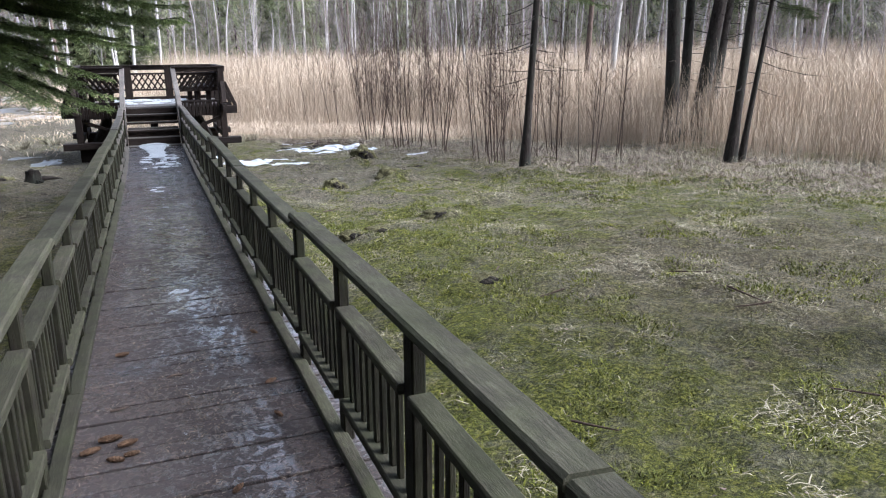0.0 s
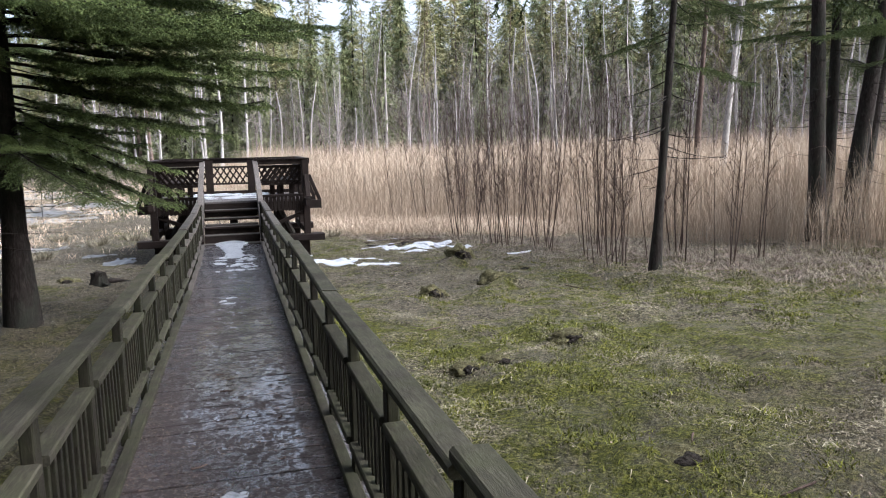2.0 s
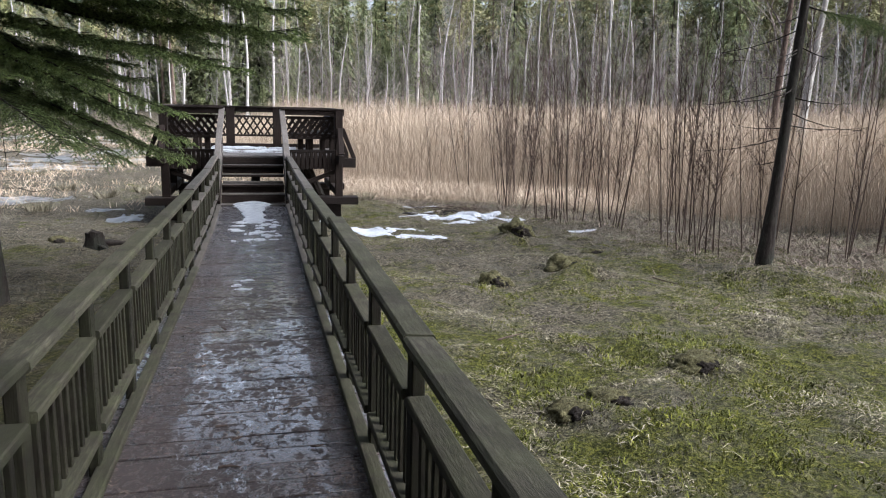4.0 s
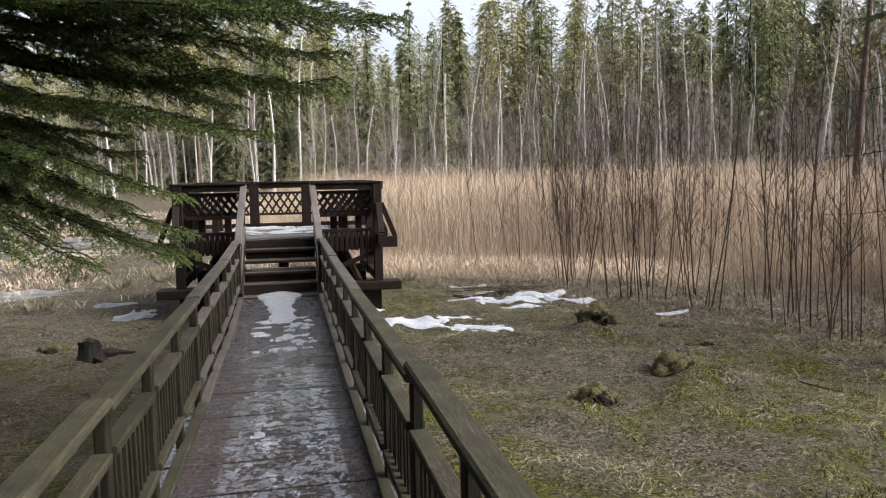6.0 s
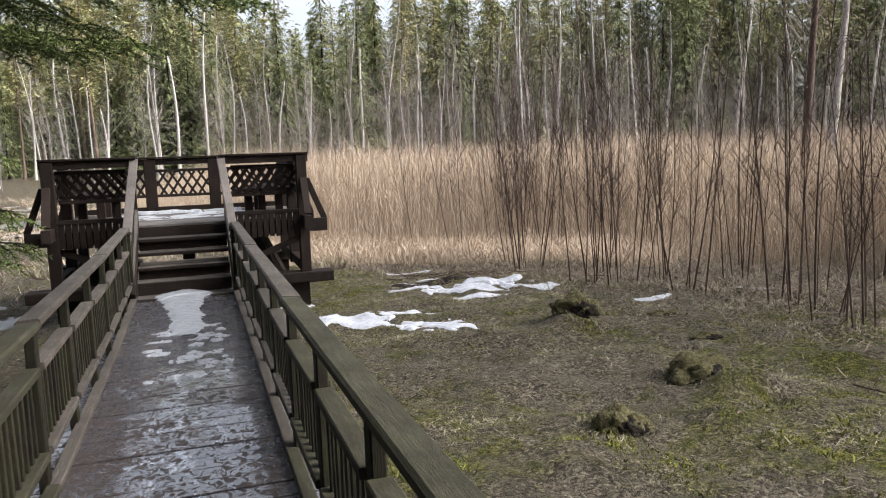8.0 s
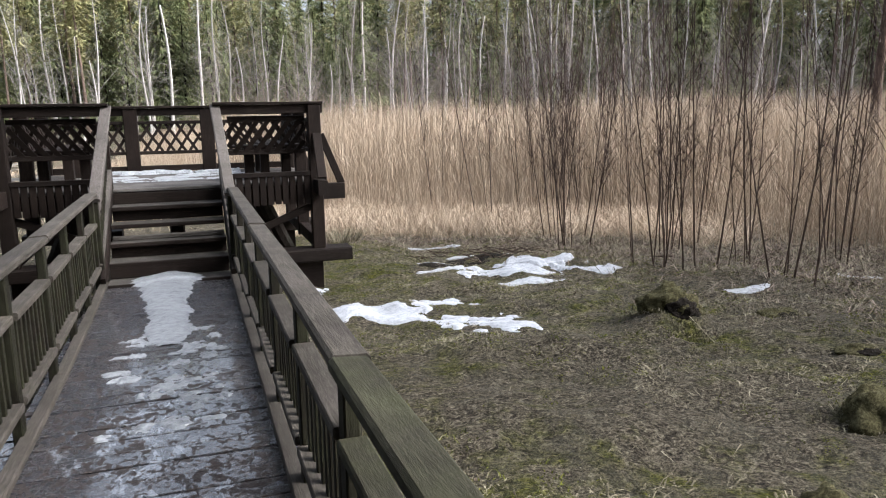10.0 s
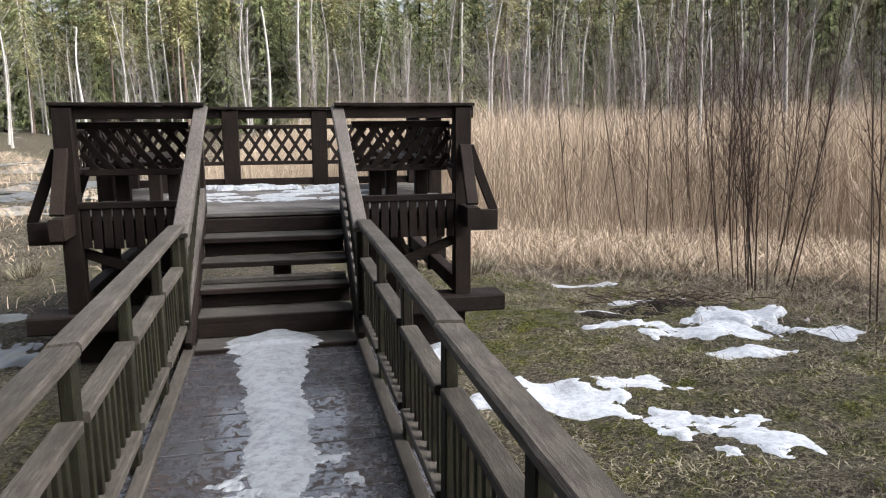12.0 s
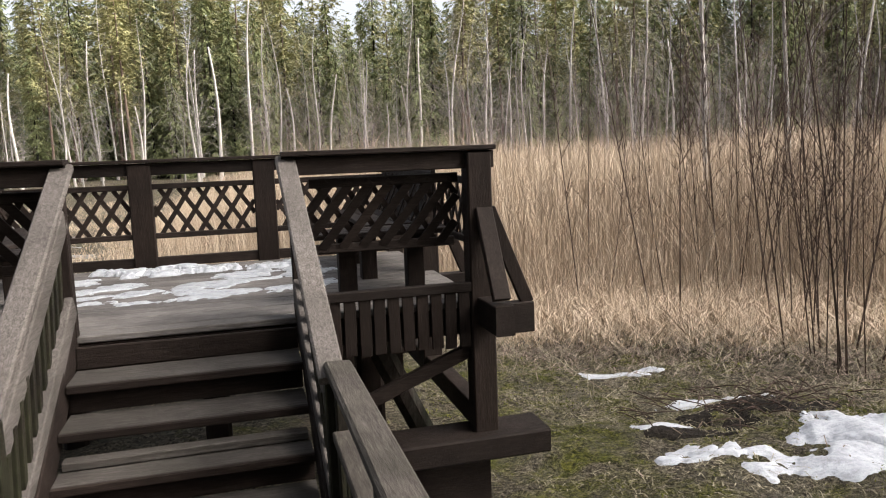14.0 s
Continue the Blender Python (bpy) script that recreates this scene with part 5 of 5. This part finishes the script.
def grass():
    rng = np.random.default_rng(8)

    def field(n, x0, x1, y0, y1, p):
        x, y = rng.uniform(x0, x1, n), rng.uniform(y0, y1, n)
        spot = 1.5 * (vnoise(x, y, 0.75, p) - 0.5) + 1.1 * (vnoise(x, y, 0.3, 3 + p) - 0.5) + 0.7 * (vnoise(x, y, 2.6, 6 + p) - 0.5) + rng.uniform(-0.22, 0.22, n)
        bare = vnoise(x, y, 0.16, 11) + 0.6 * vnoise(x, y, 0.4, 12) > 1.0
        keep = (spot > p * 0.1) & ~bare & ((x < -0.55) | (x > 0.95) | (y > 27)) & (x < margin(y) + 2.0)
        return x[keep], y[keep]
    x, y = field(230000, 0.95, 12, 1.5, 15, 0.6)
    blades("moss_tufts", x, y, rng.uniform(0.02, 0.07, len(x)) * (0.5 + vnoise(x, y, 0.35, 8)), 0.01 + 0 * x, rng.uniform(0.3, 1.6, len(x)), 9, green_grass, "low green moss and grass tufts", "grass")
    x, y = field(150000, 0.95, 9, 14, 27, 1.4)
    blades("moss_tufts", x, y, rng.uniform(0.015, 0.05, len(x)), 0.01 + 0 * x, rng.uniform(0.3, 1.8, len(x)), 19, green_grass, "low green moss on wet ground", "grass")
    x, y = field(380000, 0.95, 12, 1.5, 26, 2.6)
    blades("dry_grass", x, y, rng.uniform(0.015, 0.06, len(x)), 0.006 + 0.006 * rng.random(len(x)), rng.uniform(1.0, 5.0, len(x)), 10, dry_grass, "matted dry grass on the marsh", "grass", droop=0.8)
    x, y = field(60000, -9, -0.55, 4, 32, 1.5)
    blades("dry_grass", x, y, rng.uniform(0.02, 0.1, len(x)), 0.005 + 0 * x, rng.uniform(0.6, 3.0, len(x)), 11, dry_grass, "matted dry grass under spruces", "grass", droop=0.8)
    x, y = field(16000, -9, -0.55, 4, 24, 0.2)
    blades("moss_tufts", x, y, rng.uniform(0.015, 0.05, len(x)), 0.006 + 0 * x, rng.uniform(0.3, 1.6, len(x)), 12, green_grass, "low green moss and grass tufts under spruces", "grass")
    x, y = field(9000, 0.95, 12, 1.5, 24, 0.5)
    blades("long_straw", x, y, rng.uniform(0.03, 0.09, len(x)), 0.006 + 0.004 * rng.random(len(x)), rng.uniform(1.5, 4.5, len(x)), 45, dry_grass, "long pale straws flattened on the moss", "grass", droop=0.8)
    # pale sedge over the open marsh beyond
    n = 90000
    x, y = rng.uniform(-40, 2, n), rng.uniform(24, 62, n)
    cl = np.sin(x * 0.9 + 2 * np.sin(y * 0.31)) * np.sin(y * 0.55 + x * 0.2) + rng.uniform(-0.6, 0.6, n)
    ok = (cl > 0.1) & ~((x > -2.2) & (y < 28.5))
    x, y = x[ok], y[ok]
    blades("sedge", x, y, rng.uniform(0.06, 0.28, len(x)) * (1 + 0.012 * (y - 24)), 0.012 + 0 * x, rng.uniform(0.4, 2.2, len(x)), 13, straw, "pale dry sedge over the open marsh", "grass")
    n = 42000
    x, y = rng.uniform(1.0, 10, n), rng.uniform(1.5, 25, n)
    blades("leaf_litter", x, y, rng.uniform(0.008, 0.03, n), 0.012 + 0.022 * rng.random(n), rng.uniform(0.6, 2.5, n), 14, dead_leaf, "scattered brown leaves and twigs", "litter", droop=0.5)


grass()


def tussock(at, n, h, mat, label, seed, spread_=0.25, group="tussocks"):
    rng = np.random.default_rng(seed)
    a, r = rng.uniform(0, 6.283, n), spread_ * np.sqrt(rng.random(n))
    x, y = at[0] + r * np.cos(a), at[1] + r * np.sin(a)
    ob = blades("tussock", x, y, rng.uniform(0.5, 1.0, n) * h, 0.007 + 0 * x, rng.uniform(0.3, 1.5, n), seed, mat, label, "grass", droop=0.7)
    del ob["kind"]
    ob["group"] = group


for k, (x, y) in enumerate([(-3.7, 27.2), (-6.9, 32.9), (-2.9, 28.6), (2.9, 25.4), (-5.2, 29.5), (-4.4, 23.6)]):
    tussock((x, y), 220, 0.42, dry_grass, "yellowish dry grass tussock on wet ground", 60 + k)


def hummock(at, r, h, seed):
    """A moss mound; a near-black lump on its near side stands for a shaded earth hollow."""
    z0 = hz(*at)
    o = thing("moss_hummock", (at[0], at[1], z0), "small moss hummock with an earth hollow coloured dark for shade", "hummock", "hummocks")

    def lump(cx, cy, cz, rx, ry, rz, jag):
        bm = bmesh.new()
        bmesh.ops.create_icosphere(bm, subdivisions=4, radius=1.0)
        for v in bm.verts:
            d = 1 + jag * (noise.noise(v.co * 1.7 + Vector((seed, 0, 0))) + 0.6 * noise.noise(v.co * 4.3 + Vector((0, seed, 0))) + 0.35 * noise.noise(v.co * 10 + Vector((0, 0, seed))))
            v.co = Vector((cx + v.co.x * rx * d, cy + v.co.y * ry * d, cz + v.co.z * rz * d))
        return bm
    part("mound", lump(0, 0, -0.03, r, r * 0.75, h, 0.35), moss_mat, o, smooth=True)
    # a bulge, not a recess: the hollow's shade is in its colour
    part("hollow", lump(0.02, -r * 0.5, -0.01, r * 0.55, r * 0.4, h * 0.62, 0.4), earth_shade_mat, o, "dark earth lump standing for shade in the hollow", smooth=True)


for k, (x, y, r, h) in enumerate([(4.77, 18.5, 0.3, 0.24), (4.66, 15.95, 0.3, 0.2), (3.26, 15.05, 0.24, 0.18), (3.95, 11.4, 0.26, 0.1), (2.5, 10.7, 0.2, 0.09), (5.9, 18.3, 0.22, 0.1), (2.9, 10.9, 0.22, 0.08), (5.65, 17.1, 0.2, 0.08), (3.2, 8.0, 0.2, 0.07), (-3.0, 19.6, 0.25, 0.12), (-3.9, 18.0, 0.2, 0.1)]):
    hummock((x, y), r, h, 3.7 * k + 1)
for k, (x, y) in enumerate([(4.75, 18.6), (4.64, 15.95), (3.24, 15.05), (5.9, 18.3), (3.95, 11.4), (2.5, 10.7)]):
    tussock((x, y), 260, 0.09, dry_grass, "short dead grass growing on a hummock", 100 + k, 0.3, "grass on hummocks")
for k, (x, y) in enumerate([(4.9, 19.0), (4.2, 11.7), (2.7, 11.2), (6.2, 17.2)]):
    tussock((x, y), 120, 0.1, green_grass, "low green grass beside a hummock", 80 + k, 0.3, "green tufts")


# ---- snow, ice and water ----
def patch(name, cx, cy, rx, ry, thick, mat, seed, label, category, group="", rough=0.5, z=None, turn=0.0, cell=0.03):
    """A thin melting sheet with a ragged outline, whose edges dip into what it lies on."""
    reach = 1.35
    cell = max(cell, rx / 26)
    nx, ny = max(5, int(2 * rx * reach / cell)), max(5, int(2 * ry * reach / cell))
    u, v = np.meshgrid(np.linspace(-rx * reach, rx * reach, nx), np.linspace(-ry * reach, ry * reach, ny), indexing="ij")
    ct, st = math.cos(radians(turn)), math.sin(radians(turn))
    x, y = cx + u * ct - v * st, cy + u * st + v * ct
    s = max(rx, ry)
    rag = (vnoise(x, y, 0.55 * s, seed * 0.37) - 0.5) * 1.6 + (vnoise(x, y, 0.22 * s, seed * 0.71) - 0.5) * 0.9 + (vnoise(x, y, 0.09 * s, seed) - 0.5) * 0.4
    f = 1 - np.sqrt((u / rx) ** 2 + (v / ry) ** 2) + rough * rag
    f[[0, -1], :] = np.minimum(f[[0, -1], :], -0.1)
    f[:, [0, -1]] = np.minimum(f[:, [0, -1]], -0.1)
    base = height(x, y) if z is None else np.full_like(x, z)
    top = np.clip(f * thick * 4, -0.012, thick * (0.7 + 0.6 * vnoise(x, y, 0.3 * s, 5)))
    co = np.stack([x - cx, y - cy, base + top], -1).reshape(-1, 3)
    i, j = np.meshgrid(np.arange(nx - 1), np.arange(ny - 1), indexing="ij")
    k = (i * ny + j).ravel()
    quads = np.stack([k, k + ny, k + ny + 1, k + 1], -1)
    quads = quads[(f.ravel()[quads] > -0.25).any(1)]
    tris = np.concatenate([quads[:, [0, 1, 2]], quads[:, [0, 2, 3]]])
    used, tris = np.unique(tris, return_inverse=True)
    me = tri_mesh(name, co[used], tris.reshape(-1, 3), mat)
    me.polygons.foreach_set("use_smooth", [True] * len(me.polygons))
    ob = new(name, me)
    ob.location = (cx, cy, 0)
    return tagged(ob, label, category, group)


SNOW = [(4.18, 24.35, 0.4, 0.14, 0.05), (4.5, 23.2, 0.5, 0.1, 0.05), (5.05, 22.0, 0.55, 0.42, 0.16), (3.62, 22.1, 0.26, 0.15, 0.07), (4.35, 21.6, 0.6, 0.25, 0.05), (4.3, 20.8, 0.42, 0.16, 0.05), (5.6, 21.3, 0.42, 0.16, 0.05),
        (2.45, 20.3, 0.62, 0.36, 0.06), (3.15, 20.45, 0.32, 0.2, 0.05), (3.2, 19.55, 0.36, 0.26, 0.05), (3.3, 19.1, 0.26, 0.24, 0.04), (6.4, 19.3, 0.3, 0.12, 0.03), (1.72, 21.7, 0.2, 0.24, 0.07), (8.4, 19.6, 0.25, 0.12, 0.03), (3.75, 22.75, 0.24, 0.1, 0.05)]
for k, (x, y, rx, ry, th) in enumerate(SNOW):
    patch("snow_patch", x, y, rx, ry, th * 0.34, snow_mat, 500 + k, "melting patch of old white snow on wet ground", "snow", "snow patches", 0.95, turn=-12)

for k, (x, y, rx, ry) in enumerate([(-9.5, 36, 4.0, 1.6), (-14, 44, 8, 2.2), (-6.2, 27.0, 1.8, 0.7), (-2.5, 22.4, 0.4, 0.3), (-16, 54, 9, 2.5), (-11, 31, 3, 1.0), (-7.5, 40, 3, 1.0), (-3.1, 24.2, 0.5, 0.35), (-18, 37, 5, 1.8)]):
    patch("meltwater_pool", x, y, rx, ry, 0.004, water_mat, 540 + k, "shallow grey pool of meltwater and thin ice on the marsh", "pool", "pools on the marsh", 0.3, turn=4)


def ice_tongue():
    """Frozen run-off down the middle of the walk below the stairs."""
    rng = random.Random(77)
    bm = bmesh.new()
    rows = []
    wl = wr = 0.0
    n = 110
    for i in range(n + 1):
        f = i / n
        y = 20.86 - 2.75 * f
        wide = float(np.interp(f, [0, 0.05, 0.1, 0.16, 0.45, 0.7, 0.85, 1.0], [0.1, 0.34, 0.36, 0.25, 0.2, 0.17, 0.2, 0.08]))
        mid = float(np.interp(f, [0, 0.2, 0.6, 1.0], [0.17, 0.13, 0.17, 0.2]))
        wl, wr = 0.8 * wl + rng.uniform(-0.09, 0.09), 0.8 * wr + rng.uniform(-0.09, 0.09)
        l = mid - wide * max(0.5, 1 + wl + rng.uniform(-0.05, 0.05))
        r = mid + wide * max(0.5, 1 + wr + rng.uniform(-0.05, 0.05))
        base = deck_z(y) if y < 20.56 else 0.497
        th = 0.035 * (1 - 0.8 * f) + 0.006
        row = []
        for j in range(9):
            g = j / 8
            dome = 1 - (2 * g - 1) ** 4
            row.append(bm.verts.new((l + (r - l) * g, y, base - 0.004 + dome * th + 0.006 * rng.random())))
        rows.append(row)
    for a, b in zip(rows, rows[1:]):
        for j in range(8):
            bm.faces.new((a[j], a[j + 1], b[j + 1], b[j]))
    bmesh.ops.recalc_face_normals(bm, faces=bm.faces)
    ob = finish("ice_sheet", bm, ice_mat, smooth=True)
    tagged(ob, "tongue of frosted grey ice frozen on the planks below the stairs", "ice")


ice_tongue()
ri = random.Random(91)
for k in range(38):
    y = 18.35 - 1.9 * (k / 38) ** 1.2 + ri.uniform(-0.2, 0.2)
    x = 0.19 + ri.uniform(-0.3, 0.36)
    patch("ice_flake", x, y, ri.uniform(0.03, 0.09), ri.uniform(0.025, 0.07), 0.008, ice_mat, 1600 + k, "broken flake of grey ice on the planks", "ice", "ice flakes on the boardwalk", 0.95, cell=0.012, z=deck_z(y) + 0.002)
for k in range(5):
    y = 6.6 + 10 * ri.random()
    x = 0.19 + ri.uniform(-0.25, 0.3)
    patch("ice_flake", x, y, ri.uniform(0.03, 0.07), ri.uniform(0.02, 0.05), 0.004, ice_mat, 640 + k, "thin flake of grey ice on the planks", "ice", "ice flakes on the boardwalk", 0.95, cell=0.012, z=deck_z(y) + 0.002)
for k in range(44):
    x, y = ri.uniform(-0.85, 1.1), 22.55 + 1.95 * math.sqrt(ri.random())
    patch("ice_flake", x, y, ri.uniform(0.06, 0.24), ri.uniform(0.04, 0.12), 0.008 + 0.03 * (y > 24.15), ice_mat, 680 + k, "broken frosted ice on the platform floor", "ice", "ice flakes on the platform", 0.95, cell=0.02, z=1.342)


def deck_litter():
    """Fallen needles and bark crumbs, thick where the spruces stand over the walk."""
    rng = np.random.default_rng(31)
    n = 30000
    y = 0.5 + 13.5 * rng.random(n) ** 1.7
    x = rng.uniform(-0.4, 0.78, n)
    keep = vnoise(x, y, 0.35) + 0.5 * vnoise(x, y, 0.12, 4) + 0.35 * np.abs(x - 0.19) > 0.62 + 0.03 * y
    x, y = x[keep], y[keep]
    z = np.interp(y, [-4, 4, 9, 14.5, 17.5, 20.6], [0.46, 0.45, 0.40, 0.385, 0.42, 0.46]) + slope(y) + 0.003
    blades("needle_litter", x, y, rng.uniform(0.002, 0.007, len(x)), 0.003 + 0.006 * rng.random(len(x)), rng.uniform(2.5, 7.0, len(x)), 33, dead_leaf, "fallen brown needles and bark crumbs on the planks", "litter", z0=z, droop=0.3)


deck_litter()


# ---- cones, sticks and a stump ----
cone_mat = lumpy("brown_cone_scales", (0.03, 0.017, 0.01), (0.085, 0.05, 0.03), (0.17, 0.105, 0.065))


def cone_mesh():
    bm = bmesh.new()
    rings = []
    for i in range(11):
        f = i / 10
        r = 0.017 * math.sin(math.pi * (0.12 + 0.83 * f)) ** 0.7
        rings.append([bm.verts.new((0.1 * (f - 0.5), (r + 0.002 * ((i + k) % 2)) * math.cos(2 * math.pi * (k + 0.5 * (i % 2)) / 9), (r + 0.002 * ((i + k) % 2)) * math.sin(2 * math.pi * (k + 0.5 * (i % 2)) / 9))) for k in range(9)])
    for a, b in zip(rings, rings[1:]):
        for k in range(9):
            bm.faces.new((a[k], a[(k + 1) % 9], b[(k + 1) % 9], b[k]))
    bm.faces.new(rings[0][::-1])
    bm.faces.new(rings[-1])
    return to_mesh("spruce_cone", bm, cone_mat)


CONE = cone_mesh()
for k, (x, y) in enumerate([(-0.14, 4.72), (-0.19, 4.57), (0.57, 4.75), (-0.22, 4.8), (-0.12, 4.6), (-0.3, 4.7), (0.6, 5.2), (0.62, 6.1), (0.3, 4.1), (-0.05, 3.7), (0.5, 3.4), (-0.2, 6.0)]):
    ob = new("spruce_cone", CONE)
    ob.matrix_basis = pose(x, y, deck_z(y) + 0.018, ri.uniform(-20, 20), 0, ri.uniform(0, 180)) @ Matrix.Scale(ri.uniform(0.7, 1.1), 4)
    tagged(ob, "brown fallen spruce cone on the wet planks", "cone", "cones on the boardwalk")


def stick(p, q, r, seed, label="short dark fallen twig on the planks", group="twigs on the boardwalk"):
    bm = tube(bmesh.new(), bent(p, q, 5, 0.0, random.Random(seed).uniform(-0.02, 0.02)), [r, r, r * 0.9, r * 0.8, r * 0.7, r * 0.5], 6)
    ob = finish("stick", bm, shoot_bark)
    tagged(ob, label, "stick", group)


for k in range(16):
    y = ri.uniform(3.2, 13)
    x = 0.19 + ri.uniform(-0.48, 0.5)
    a, L = ri.uniform(0, 6.28), ri.uniform(0.04, 0.13)
    z = deck_z(y) + 0.009
    stick((x, y, z), (x + L * math.cos(a), y + L * math.sin(a) * 0.6, z + 0.004), 0.007, k)
for k in range(14):
    x, y = ri.uniform(1.6, 8), ri.uniform(3, 22)
    a, L = ri.uniform(0, 6.28), ri.uniform(0.15, 0.6)
    x2, y2 = x + L * math.cos(a), y + L * math.sin(a)
    stick((x, y, hz(x, y) + 0.02), (x2, y2, hz(x2, y2) + 0.03), 0.009, 40 + k, "fallen dead twig on the marsh ground", "twigs on the ground")


def stump():
    x0, y0 = -2.28, 18.6
    s = thing("tree_stump", (x0, y0, hz(x0, y0)), "low rotten dark stump with spreading roots", "stump")
    rng = random.Random(4)
    bm = bmesh.new()
    rings = []
    for j, (zz, rr) in enumerate([(-0.08, 0.24), (0.0, 0.2), (0.08, 0.155), (0.2, 0.14), (0.25, 0.13)]):
        rings.append([bm.verts.new((math.cos(a) * rr * rng.uniform(0.85, 1.15), math.sin(a) * rr * rng.uniform(0.85, 1.15), zz + (0.05 * rng.random() if j == 4 else 0))) for a in (2 * math.pi * k / 13 for k in range(13))])
    for a, b in zip(rings, rings[1:]):
        for k in range(13):
            bm.faces.new((a[k], a[(k + 1) % 13], b[(k + 1) % 13], b[k]))
    c = bm.verts.new((0, 0, 0.2))
    for k in range(13):
        bm.faces.new((rings[-1][k], rings[-1][(k + 1) % 13], c))
    part("trunk", bm, spruce_bark, s)
    for k in range(6):
        a = rng.uniform(-1.2, 1.4)
        L = rng.uniform(0.4, 0.8)
        pts = [(0.1 * math.cos(a), 0.1 * math.sin(a), 0.08), (0.5 * L * math.cos(a), 0.5 * L * math.sin(a), 0.07), (L * math.cos(a + 0.2), L * math.sin(a + 0.2), -0.03)]
        part("root", tube(bmesh.new(), pts, [0.05, 0.035, 0.015], 6), spruce_bark, s)


stump()


def brush_heap():
    """Rotting twigs and dead stems heaped between the snow patches."""
    h = thing("brush_heap", (4.45, 22.85, hz(4.45, 22.85)), "heap of dark rotting twigs and dead stems between snow patches", "brushwood")
    rng = random.Random(14)
    for k in range(95):
        x, y = rng.gauss(0.2, 0.45), rng.gauss(0, 0.2)
        a, L = rng.uniform(0, 6.28), rng.uniform(0.12, 0.4)
        z = 0.03 + 0.12 * rng.random() * math.exp(-(x * x + y * y * 4) * 1.5)
        part("twig", tube(bmesh.new(), bent((x, y, z - 0.01), (x + L * math.cos(a), y + L * math.sin(a), z + rng.uniform(-0.03, 0.09)), 3, -0.02), [0.006, 0.0055, 0.004, 0.002], 5), shoot_bark, h)


brush_heap()
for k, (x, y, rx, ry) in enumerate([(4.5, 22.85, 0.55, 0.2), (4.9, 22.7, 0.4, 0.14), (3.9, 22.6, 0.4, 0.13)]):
    patch("mud_patch", x, y, rx, ry, 0.015, earth_shade_mat, 760 + k, "wet black mud under rotting brushwood", "mud", "mud patches", 1.4)
